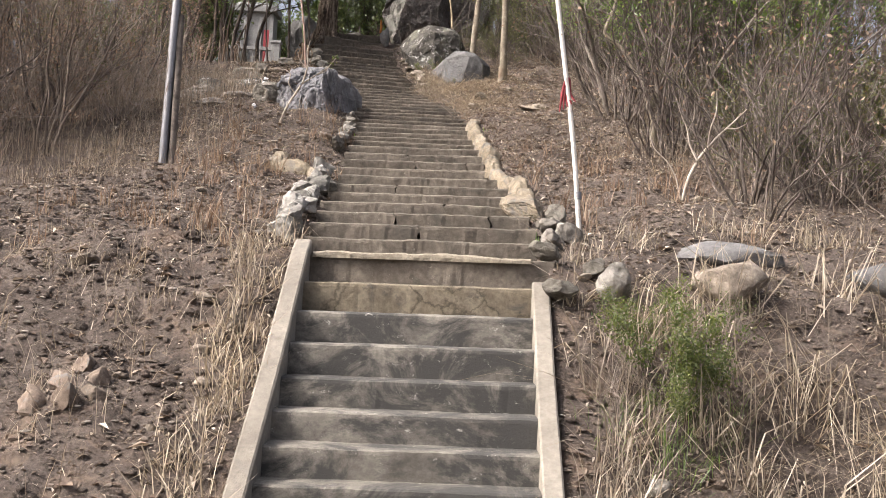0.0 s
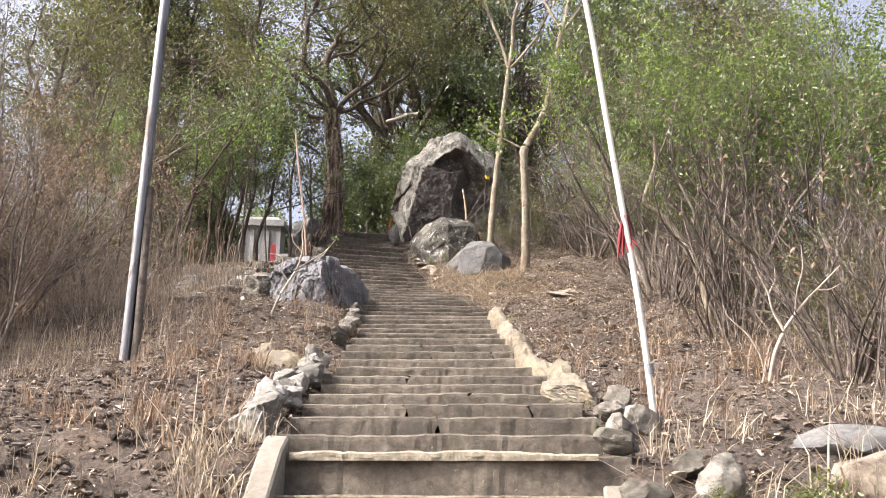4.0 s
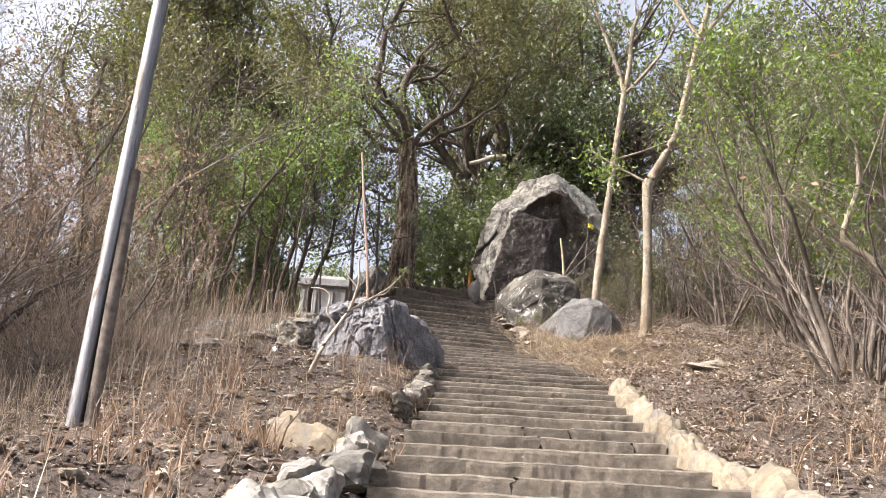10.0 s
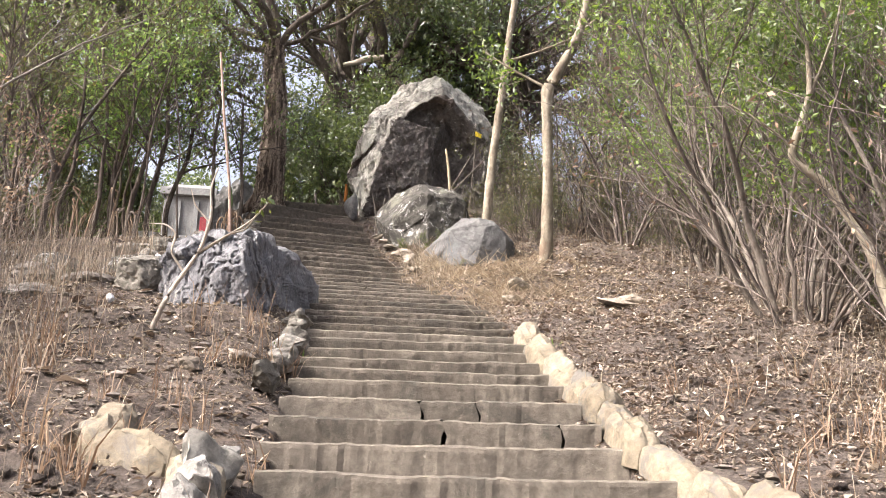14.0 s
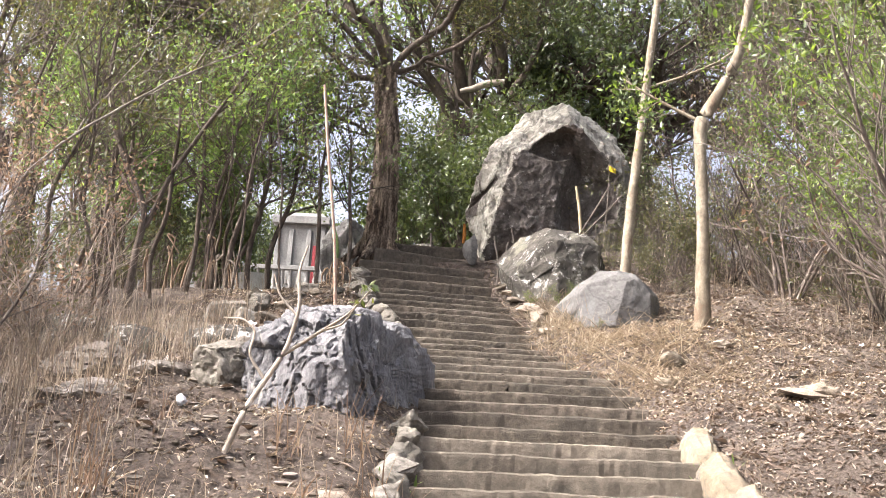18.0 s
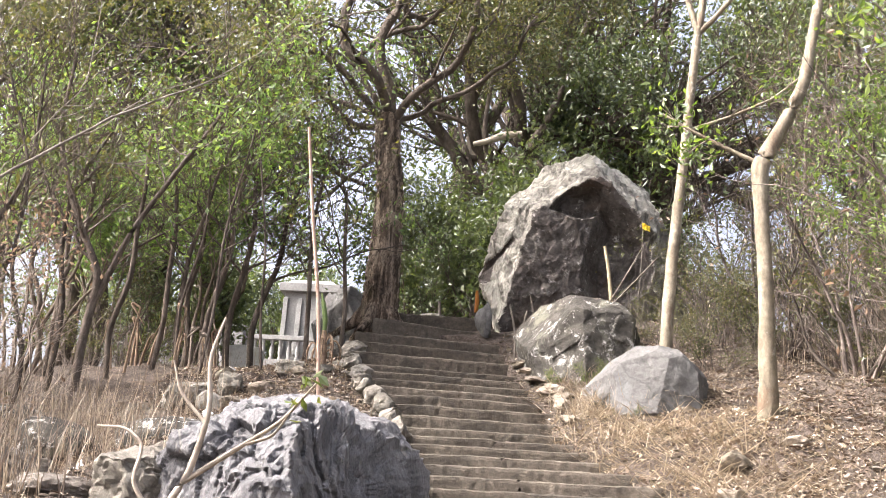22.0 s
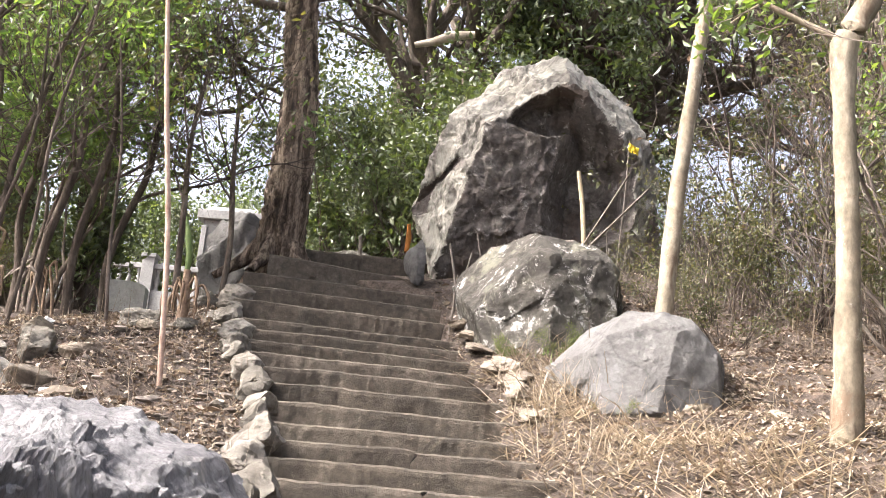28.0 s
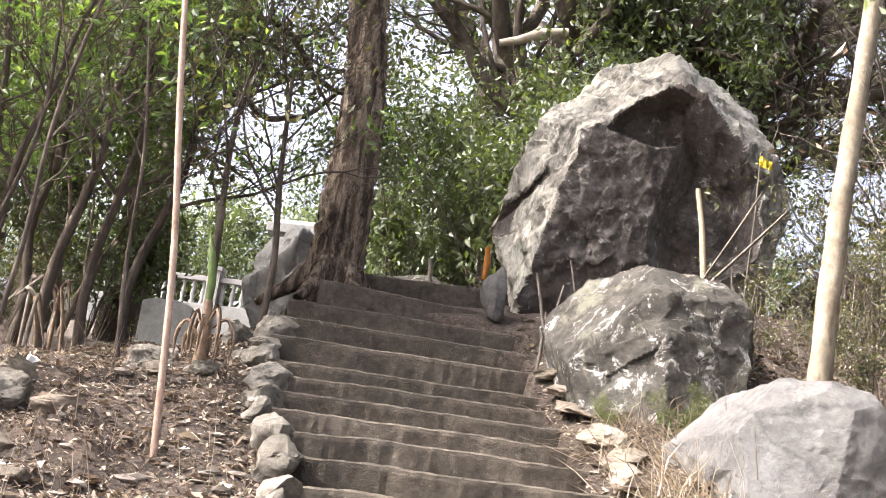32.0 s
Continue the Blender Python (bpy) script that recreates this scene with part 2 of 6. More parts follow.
M_bluerock = surface("blue_grey_limestone", [(0.3, (0.15, 0.148, 0.156)), (0.5, (0.24, 0.237, 0.246)), (0.7, (0.34, 0.337, 0.34))], 3.0, 26, 0.5, 0.9, 1.0, 14, relief=0.05,
                     stretch=(1.5, 1.5, 0.6), stain=(0.40, 0.38, 0.345), stain_scale=2.2, stain_at=(0.58, 0.66), cracks=0.35, crack_scale=5.5)
M_stone = surface("loose_stone", [(0.3, (0.15, 0.12, 0.094)), (0.5, (0.26, 0.218, 0.174)), (0.7, (0.40, 0.35, 0.29))], 4.0, 26, 0.5, 0.92, 0.8, vary=0.35,
                  stain=(0.13, 0.105, 0.085), stain_scale=6, stain_at=(0.54, 0.64))
M_brownstone = surface("brown_split_stone", [(0.3, (0.15, 0.108, 0.082)), (0.5, (0.23, 0.178, 0.138)), (0.7, (0.33, 0.275, 0.225))], 4.0, 24, 0.5, 0.92, 0.8, vary=0.25, stain=(0.17, 0.16, 0.145), stain_scale=5, stain_at=(0.54, 0.62))
M_chip = surface("stone_chip", [(0.3, (0.14, 0.118, 0.1)), (0.7, (0.30, 0.265, 0.23))], 9.0, 40, 0.4, 0.93, 0.3, island=0.45)
M_pebble = surface("pebble", [(0.3, (0.09, 0.072, 0.058)), (0.7, (0.20, 0.165, 0.135))], 9.0, 40, 0.3, 0.95, 0.2, island=0.5)
M_bark = surface("flaky_brown_bark", [(0.36, (0.05, 0.036, 0.028)), (0.48, (0.17, 0.124, 0.093)), (0.58, (0.44, 0.35, 0.27))], 9.0, 40, 0.5, 0.95, 1.0, 9, relief=0.14,
                 stretch=(1.6, 1.6, 0.3), cracks=0.9, crack_scale=9.0)
M_barkdark = surface("dark_bark", [(0.3, (0.045, 0.036, 0.03)), (0.7, (0.16, 0.13, 0.105))], 8.0, 40, 0.4, 0.95, 0.7, stretch=(1, 1, 0.4))
M_barkpale = surface("pale_bark", [(0.3, (0.13, 0.105, 0.074)), (0.5, (0.235, 0.198, 0.145)), (0.7, (0.35, 0.31, 0.24))], 5.0, 30, 0.45, 0.85, 0.6, 20, stretch=(1, 1, 0.6),
                     stain=(0.13, 0.092, 0.062), stain_scale=3.2, stain_at=(0.55, 0.64), speck=(0.42, 0.40, 0.355), speck_scale=7.0, speck_at=(0.58, 0.66))
M_barkgrey = surface("grey_twig_bark", [(0.3, (0.075, 0.063, 0.054)), (0.7, (0.24, 0.208, 0.18))], 10.0, 40, 0.3, 0.95, 0.4, vary=0.25)
M_barkplum = surface("plum_brown_twig", [(0.3, (0.062, 0.049, 0.043)), (0.5, (0.115, 0.093, 0.081)), (0.72, (0.27, 0.232, 0.20))], 6.0, 40, 0.3, 0.95, 0.3, vary=0.4)
M_barkstalk = surface("dry_stalk_bark", [(0.3, (0.15, 0.12, 0.102)), (0.7, (0.43, 0.362, 0.31))], 10.0, 40, 0.3, 0.95, 0.3, vary=0.35)
M_withered = surface("withered_leaf", [(0.3, (0.16, 0.105, 0.072)), (0.7, (0.36, 0.265, 0.185))], 12.0, 40, 0.4, 0.9, 0.4)
M_shoot = surface("green_shoot", [(0.3, (0.07, 0.115, 0.035)), (0.7, (0.15, 0.20, 0.06))], 9.0, 40, 0.2, 0.6, 0.1)
M_barkgrove = surface("dark_crooked_stem", [(0.3, (0.06, 0.047, 0.038)), (0.5, (0.11, 0.088, 0.072)), (0.72, (0.24, 0.20, 0.168))], 9.0, 40, 0.4, 0.95, 0.6, stretch=(1, 1, 0.4), vary=0.25)
M_barkbare = surface("bleached_twig", [(0.3, (0.27, 0.222, 0.175)), (0.7, (0.50, 0.44, 0.365))], 10.0, 40, 0.25, 0.9, 0.3)
M_barkstem = surface("grey_brown_stem", [(0.3, (0.085, 0.068, 0.056)), (0.5, (0.15, 0.125, 0.104)), (0.72, (0.28, 0.245, 0.208))], 9.0, 40, 0.4, 0.95, 0.5, stretch=(1, 1, 0.4), vary=0.2)
M_barkbrown = surface("brown_stem", [(0.3, (0.09, 0.07, 0.056)), (0.7, (0.25, 0.204, 0.166))], 9.0, 40, 0.35, 0.95, 0.5, vary=0.2)
L_green = leaf_mat("fresh_leaf", [(0, (0.06, 0.105, 0.026)), (0.5, (0.115, 0.185, 0.045)), (1, (0.21, 0.28, 0.078))], 0.55, 0.07, through_tint=(1.3, 1.4, 0.65))
L_light = leaf_mat("yellow_green_leaf", [(0, (0.045, 0.068, 0.022)), (0.55, (0.085, 0.125, 0.036)), (1, (0.17, 0.22, 0.068))], 0.5, 0.05, through_tint=(1.5, 1.6, 0.6))
L_weed = leaf_mat("weed_leaf", [(0, (0.045, 0.066, 0.02)), (0.5, (0.08, 0.105, 0.032)), (1, (0.15, 0.165, 0.06))], 0.4, 0.04)
L_dark = leaf_mat("dark_glossy_leaf", [(0, (0.04, 0.06, 0.023)), (0.6, (0.075, 0.106, 0.038)), (1, (0.125, 0.155, 0.06))], 0.45, 0.08)
L_olive = leaf_mat("olive_leaf", [(0, (0.038, 0.046, 0.018)), (0.5, (0.068, 0.074, 0.028)), (1, (0.13, 0.12, 0.05))], 0.36, 0.05)
L_dry = leaf_mat("dry_leaf", [(0, (0.13, 0.085, 0.06)), (0.5, (0.21, 0.145, 0.105)), (1, (0.34, 0.26, 0.195))], 0.3, 0.02, through_tint=(1.1, 1.0, 0.9))
L_straw = leaf_mat("straw", [(0, (0.18, 0.146, 0.112)), (0.5, (0.30, 0.252, 0.198)), (1, (0.50, 0.44, 0.36))], 0.3, 0.03, through_tint=(1.1, 1.0, 0.9))
L_litter = leaf_mat("leaf_litter", [(0, (0.11, 0.08, 0.063)), (0.5, (0.21, 0.162, 0.13)), (0.85, (0.34, 0.285, 0.24)), (1, (0.54, 0.49, 0.43))], 0.15, 0.02, through_tint=(1.1, 1.0, 0.9))
L_drygrass = leaf_mat("dry_grass_blade", [(0, (0.13, 0.103, 0.083)), (0.5, (0.24, 0.195, 0.157)), (1, (0.44, 0.38, 0.31))], 0.3, 0.02, through_tint=(1.1, 1.0, 0.9))

# ---- geometry helpers ----


def mesh_np(name, V, F, mats, smooth=False, index=None):
    me = bpy.data.meshes.new(name)
    V, F = np.asarray(V, np.float32).reshape(-1, 3), np.asarray(F, np.int32)
    k = F.shape[1]
    me.vertices.add(len(V))
    me.vertices.foreach_set("co", V.ravel())
    me.loops.add(F.size)
    me.loops.foreach_set("vertex_index", F.ravel())
    me.polygons.add(len(F))
    me.polygons.foreach_set("loop_start", np.arange(len(F), dtype=np.int32) * k)
    me.polygons.foreach_set("use_smooth", np.full(len(F), smooth))
    for m in mats:
        me.materials.append(m)
    if index is not None:
        me.polygons.foreach_set("material_index", np.asarray(index, np.int32))
    me.update(calc_edges=True)
    return me


def put(name, me, parent=None, m=None, label=""):
    ob = new(name, me)
    if m is not None:
        ob.matrix_basis = m
    if parent is not None:
        ob.parent = parent
    if label:
        ob["label"] = label
    return ob


def part(name, bm, material, parent, label="", smooth=False):
    me = bpy.data.meshes.new(name)
    bm.to_mesh(me)
    bm.free()
    me.materials.append(material)
    if smooth:
        me.shade_smooth()
    return put(name, me, parent, None, label)


def lattice(ix, iy, seed):
    h = np.sin(ix * 127.1 + iy * 311.7 + seed * 74.7) * 43758.5453
    return h - np.floor(h)


def vnoise(x, y, seed=0):
    """Smooth value noise, -1 to 1."""
    x, y = np.asarray(x, float), np.asarray(y, float)
    ix, iy = np.floor(x), np.floor(y)
    fx, fy = x - ix, y - iy
    fx, fy = fx * fx * (3 - 2 * fx), fy * fy * (3 - 2 * fy)
    a, b = lattice(ix, iy, seed), lattice(ix + 1, iy, seed)
    c, d = lattice(ix, iy + 1, seed), lattice(ix + 1, iy + 1, seed)
    return 2 * ((a * (1 - fx) + b * fx) * (1 - fy) + (c * (1 - fx) + d * fx) * fy) - 1


def fbm(x, y, octaves=4, seed=0):
    return sum(vnoise(x * 2 ** i, y * 2 ** i, seed + i) * 0.5 ** i for i in range(octaves))


# ---- plan: the stairs climb along +y ----
LOWER = (10, 0.28, 0.19)           # new concrete flight: steps, run, mean rise
FLIGHTS = ((2, 0.535, 0.15), (4, 0.657, 0.145), (5, 0.576, 0.156), (6, 0.312, 0.107), (4, 0.43, 0.122),
           (6, 0.365, 0.110), (3, 0.34, 0.14), (4, 0.305, 0.12), (3, 0.47, 0.207))
FOOT_Y = 8.35 - 9 * LOWER[1]
STEPS = [(FOOT_Y + i * LOWER[1], 1.93 - 0.204 * min(9 - i, 4) - 0.178 * max(5 - i, 0)) for i in range(LOWER[0])]
for count, run, rise in FLIGHTS:
    for i in range(count):
        STEPS.append((STEPS[-1][0] + run, STEPS[-1][1] + rise))
TOP_Y, TOP_Z = STEPS[-1]
PROFILE_Y = [-900, FOOT_Y - 0.5] + [s[0] for s in STEPS] + [TOP_Y + 1.2, 44, 70, 900]
PROFILE_Z = [0, 0] + [s[1] for s in STEPS] + [TOP_Z + 0.42, 10.0, 10.4, 6.0]


def stair_left(y):
    return np.interp(y, [8.5, 12.6, 14.8, 16.6, 18.7, 19.5, 20.75, 21.4, 22.6, 23.6, 24.4], [-1.05, -1.21, -1.34, -1.4, -1.64, -1.8, -2.03, -2.3, -2.72, -2.9, -3.02])


def stair_right(y):
    return np.interp(y, [8.5, 10, 12.1, 13.2, 14.3, 15.5, 16.5, 18.8, 19.4, 19.9, 20.7, 21.5, 22.8, 23.8, 24.8], [0.6, 0.52, 0.42, 0.26, 0.15, 0.12, -0.02, -0.23, -0.44, -0.7, -0.9, -0.97, -1.28, -1.46, -1.6])


def stair_skew(y):
    return np.interp(y, [8.5, 19, 22, 24.5], [-0.02, 0.03, 0.2, 0.3])


def ground(x, y):
    """Height of the earth beside and under the stairs."""
    x, y = np.asarray(x, float), np.asarray(y, float)
    base = np.interp(y, PROFILE_Y, PROFILE_Z)
    lx, rx = stair_left(y), stair_right(y)
    right, left = np.clip((x - rx) / 1.35, 0, 1), np.clip((lx - x) / 0.8, 0, 1)
    up = np.interp(y, [12, 17.5, 20, 21.5], [0, 0.2, 0.3, 0.15])
    z = base + right * up + left * np.interp(y, [12, 13, 15.8, 18, 21], [-0.05, -0.1, 0.15, 0.1, 0.08])
    z = z - np.clip(-x - 3.0, 0, 12) * 0.03 - np.clip(x - 3, 0, 12) * 0.02
    z = z - np.clip((-3.0 - x) / 0.8, 0, 1) * np.interp(y, [22.0, 24, 26, 30, 44], [0.05, 0.52, 0.80, 0.78, 0.2])
    low = np.clip((10 - y) / 2, 0, 1) * np.clip((y - 4.5) / 1.5, 0, 1)
    z = z - low * 0.22 * (right + left * 0.35)
    edge = np.minimum(np.abs(x - lx), np.abs(x - rx))
    z = z - 0.13 * np.clip(1 - edge / 0.35, 0, 1) * np.clip((y - 8.6) / 0.6, 0, 1) * np.clip((25 - y) / 0.6, 0, 1)
    rough = np.where(np.abs(y - 14) < 40, 1, 0.2)
    z = z + (0.10 * fbm(x * 0.9, y * 0.9, 3, 5) + 0.045 * fbm(x * 4.5, y * 4.5, 3, 9) + 0.012 * np.abs(vnoise(x * 14, y * 14, 4))) * np.clip(right + left, 0.0, 1) * rough
    inside = (y > FOOT_Y - 0.1) & (y < TOP_Y + 0.3) & (x > lx - 0.04) & (x < rx + 0.06)
    return np.where(inside, z - 0.35, z)


def gz(x, y):
    return float(ground(x, y))


# ---- ground ----
def axis(lo, hi, step, far):
    near = np.arange(lo, hi + step / 2, step)
    out = np.geomspace(step, far, 34).cumsum()
    return np.concatenate([lo - out[::-1], near, hi + out])


gx, gy = axis(-5.0, 4.6, 0.05, 260), axis(4.5, 27, 0.05, 260)
GX, GY = np.meshgrid(gx, gy)
idx = np.arange(GX.size).reshape(GX.shape)
quads = np.stack([idx[:-1, :-1], idx[:-1, 1:], idx[1:, 1:], idx[1:, :-1]], -1).reshape(-1, 4)
earth = put("ground", mesh_np("ground", np.stack([GX, GY, ground(GX, GY)], -1), quads, [M_soil], True))
tagged(earth, "dry brown hillside soil strewn with litter", "ground", kind="structure")


# ---- stairs ----
def step_piece(x0, x1, y, z, rise, depth, skew, mid, seed, rough=1.0, wob0=0.0, wob1=0.0, skirt=0.10, cross=0.022):
    """One cast step or a broken length of it: riser, worn nosing and tread."""
    n = max(4, int((x1 - x0) / 0.03))
    prof = [(0.0, -rise - skirt), (0.0, -rise * 0.5), (0.0, -0.030), (0.004, -0.010), (0.020, 0.0), (depth * 0.5, 0.004), (depth, 0.0)]
    m, V = len(prof), []
    for i in range(n + 1):
        t = i / n
        for j, (dy, dz) in enumerate(prof):
            x = x0 + (x1 - x0) * t
            if i == 0:
                x += wob0 * math.sin(j * 2.1 + seed)
            if i == n:
                x += wob1 * math.sin(j * 2.1 + seed)
            nz = noise.noise((x * 3.1, y * 5, seed)) + 0.35 * noise.noise((x * 9, y * 7 + j * 0.4, seed))
            wear = 0.016 * rough * (nz + 0.5 * noise.noise((x * 27, y * 3 + j * 0.2, seed)))
            V.append((x, y + dy + skew * (x - mid) + (wear if j < 5 else 0), z + dz + cross * (x - mid) + (wear * 0.75 if j >= 2 else 0)))
    F = [(i * m + j, (i + 1) * m + j, (i + 1) * m + j + 1, i * m + j + 1) for i in range(n) for j in range(m - 1)]
    bm = bmesh.new()
    vs = [bm.verts.new(v) for v in V]
    for q in F:
        bm.faces.new([vs[k] for k in q])
    bm.faces.new([vs[k] for k in range(m)])
    bm.faces.new([vs[n * m + k] for k in range(m - 1, -1, -1)])
    return bm


lower_stairs = tagged(new("concrete_stairs"), "weathered grey concrete stair flight with sloping side stringers", "stairs", kind="structure")
upper_stairs = tagged(new("old_stairs"), "long worn cement stairs climbing the dry hillside", "stairs", kind="structure")
BREAKS = {11: (-0.28,), 12: (-0.52, 0.3), 13: (-0.1,), 15: (-0.62,), 18: (-0.5, 0.1), 19: (-0.62, -0.3), 30: (-1.0,), 31: (-1.05,), 33: (-1.2,), 35: (-1.3,)}
for i, (y, z) in enumerate(STEPS):
    prev = STEPS[i - 1][1] if i else 0.0
    nexty = STEPS[i + 1][0] if i + 1 < len(STEPS) else y + 0.6
    sk = float(stair_skew(y))
    if i < 9:
        part("step", step_piece(-1.03, 0.57, y, z, z - prev, nexty - y + 0.06, -0.02, -0.2, i, 0.45), M_concrete if i < 8 else M_tanstep, lower_stairs)
        continue
    lx, rx = float(stair_left(y)) - 0.10, float(stair_right(y)) + 0.14
    lx += 0.09 * noise.noise((0, y * 3, 1))
    rx += 0.12 * noise.noise((4, y * 3, 1))
    cuts = [lx, *BREAKS.get(i, ()), rx]
    for a, b in zip(cuts, cuts[1:]):
        drop = 0.012 * noise.noise((a * 7, y, 3))
        part("step", step_piece(a + 0.006, b - 0.006, y, z + drop, z - prev + 0.02, nexty - y + 0.12, sk, (lx + rx) / 2, i + a, 1.0,
                                0.02 if a != lx else 0, 0.02 if b != rx else 0, 0.10, float(np.interp(y, [16, 21], [0.022, 0.008]))), M_upstep if y > 16.6 else M_oldstep, upper_stairs)


# two oblique slabs at the stair head
for y, z, sk, a, b in ((TOP_Y + 0.30, TOP_Z + 0.21, 0.62, -2.95, -1.62), (TOP_Y + 0.78, TOP_Z + 0.46, 0.2, -2.9, -1.8)):
    part("step", step_piece(a, b, y, z, 0.25, 0.8, sk, (a + b) / 2, y), M_upstep, upper_stairs, "oblique cement slab")


def stringer(x0, x1, y0, y1, top):
    """A sloping cheek wall; top: its height above the line of the nosings."""
    bm = bmesh.new()
    s = LOWER[2] / LOWER[1]
    n = 16
    rows = []
    for i in range(n + 1):
        y = y0 + (y1 - y0) * i / n
        z = float(np.interp(y, [FOOT_Y - 1, *[q[0] for q in STEPS[:10]]], [-0.5, *[q[1] for q in STEPS[:10]]])) + top + 0.008 * noise.noise((x0, y * 4, 2))
        rows.append([bm.verts.new(p) for p in ((x0, y, z - 0.75), (x0, y, z - 0.012), (x0 + 0.012, y, z), (x1 - 0.012, y, z), (x1, y, z - 0.012), (x1, y, z - 0.75))])
    for a, b in zip(rows, rows[1:]):
        for k in range(5):
            bm.faces.new((a[k], b[k], b[k + 1], a[k + 1]))
    bm.faces.new(rows[0])
    bm.faces.new(rows[-1][::-1])
    bmesh.ops.recalc_face_normals(bm, faces=bm.faces)
    return bm


part("stringer", stringer(-1.14, -1.02, FOOT_Y - 0.35, 8.42, 0.085), M_stringer, lower_stairs, "pale concrete stringer")
part("stringer", stringer(0.56, 0.68, FOOT_Y - 0.35, 8.08, 0.055), M_stringer, lower_stairs, "pale concrete stringer")
# pale mortar lip that caps the new flight
lip = step_piece(-1.0, 0.56, 8.318, 1.948, 0.045, 0.2, -0.02, -0.2, 4, 1.3, skirt=0.0)
part("mortar_lip", lip, M_lip, lower_stairs, "pale yellow mortar lip, chipped")


# ---- rocks ----
def rock_mesh(name, size, seed, mat, detail=4, cuts=9, rough=0.12, fine=0.03, flat=0.75, smooth=True, faces=(), chip=2.4):
    """A broken stone: a ball cut by random planes, then weathered."""
    rng = random.Random(seed)
    bm = bmesh.new()
    bmesh.ops.create_icosphere(bm, subdivisions=detail, radius=1)
    planes = [(Vector(f[:3]).normalized(), f[3]) for f in faces]
    for _ in range(cuts):
        v = Vector((rng.gauss(0, 1), rng.gauss(0, 1), rng.gauss(0.2, 0.8))).normalized()
        planes.append((v, rng.uniform(flat - 0.12, flat + 0.12)))
    off = Vector((seed * 3.7, seed * 1.3, seed))
    for v in bm.verts:
        p = v.co.copy()
        for nrm, d in planes:
            over = p.dot(nrm) - d
            if over > 0:
                p -= nrm * over * 0.92
        q = p * 1.7 + off
        p += v.co * (rough * noise.fractal(q, 0.9, 2.1, 3) + fine * 0.7 * noise.fractal(q * 6, 0.8, 2.2, 5))
        if detail >= 5:
            near, spots = noise.voronoi(q * chip)
            p += v.co * fine * (1.3 * noise.noise(spots[0] * 7.3) - 1.4 * max(0, 0.10 - (near[1] - near[0])) * 10)
        p = Vector((p.x * size[0], p.y * size[1], p.z * size[2]))
        v.co = p
    me = bpy.data.meshes.new(name)
    bm.to_mesh(me)
    bm.free()
    me.materials.append(mat)
    if smooth:
        me.shade_smooth()
        me.set_sharp_from_angle(angle=radians(32))
    return me


def boulder(x, y, z, size, seed, mat, label, turn=0, name="boulder", tilt=0, **kw):
    return tagged(put(name, rock_mesh(name, size, seed, mat, **kw), None, pose(x, y, z, tilt, 0, turn)), label, "boulder")


def inside_by(poly, x, z):
    """How far a point lies inside an outline in the plane of x and z; negative outside."""
    best, odd = 1e9, False
    for (x0, z0), (x1, z1) in zip(poly, poly[1:] + poly[:1]):
        dx, dz = x1 - x0, z1 - z0
        k = min(1.0, max(0.0, ((x - x0) * dx + (z - z0) * dz) / (dx * dx + dz * dz)))
        best = min(best, math.hypot(x - x0 - k * dx, z - z0 - k * dz))
        if (z0 > z) != (z1 > z) and x < x0 + (z - z0) * dx / dz:
            odd = not odd
    return best if odd else -best


def hewn(x, y, z, faces, hollows, seed, mats, label, detail=6, chip=2.2, chips=0.03, rough=0.03, grain=(1, 1, 1), jitter=0.035, bare=(), sharp=30, groove=0.0):
    """A boulder from its cleavage planes (normal, distance in metres); hollows: (outline seen from the front, depth,
    width of its lip) broken out of the front; bare: the planes that take the second material, as the hollows do."""
    planes = [(Vector(f[:3]).normalized(), f[3]) for f in faces]
    bm = bmesh.new()
    bmesh.ops.create_icosphere(bm, subdivisions=detail, radius=1)
    off = Vector((seed * 3.1, seed * 1.7, seed))
    fresh = []
    for v in bm.verts:
        d = v.co.normalized()
        e = (d + Vector(noise.noise_vector(d * 3.5 + off)) * jitter + Vector(noise.noise_vector(d * 11 + off)) * jitter * 0.35).normalized()
        r, k = min((k / n.dot(e), i) for i, (n, k) in enumerate(planes) if n.dot(e) > 0.02)
        q = Vector((d.x * grain[0], d.y * grain[1], d.z * grain[2])) * r
        near, spots = noise.voronoi(q * chip + off)
        small, bits = noise.voronoi(q * chip * 2.7 + off)
        r += chips * (1.2 * noise.noise(spots[0] * 7.3) - groove * max(0, 0.09 - (near[1] - near[0])) * 11 + 0.55 * noise.noise(bits[0] * 5.1))
        r += rough * (noise.fractal(q * 2.5 + off, 0.9, 2.1, 3) - 1.1 * abs(noise.noise(q * 5.5 + off)) - 0.6 * abs(noise.noise(q * 13 - off)) + 0.5 * noise.fractal(q * 11 + off, 0.7, 2.2, 4))
        p = d * r
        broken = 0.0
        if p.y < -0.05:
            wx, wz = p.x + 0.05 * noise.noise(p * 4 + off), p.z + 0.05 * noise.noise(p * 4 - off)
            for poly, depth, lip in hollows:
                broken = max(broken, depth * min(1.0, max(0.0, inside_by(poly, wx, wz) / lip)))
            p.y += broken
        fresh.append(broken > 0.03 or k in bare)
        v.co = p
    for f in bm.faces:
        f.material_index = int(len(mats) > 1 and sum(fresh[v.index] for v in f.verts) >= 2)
    me = bpy.data.meshes.new("boulder")
    bm.to_mesh(me)
    bm.free()
    for m in mats:
        me.materials.append(m)
    me.shade_smooth()
    me.set_sharp_from_angle(angle=radians(sharp))
    return tagged(put("boulder", me, None, pose(x, y, z)), label, "boulder")


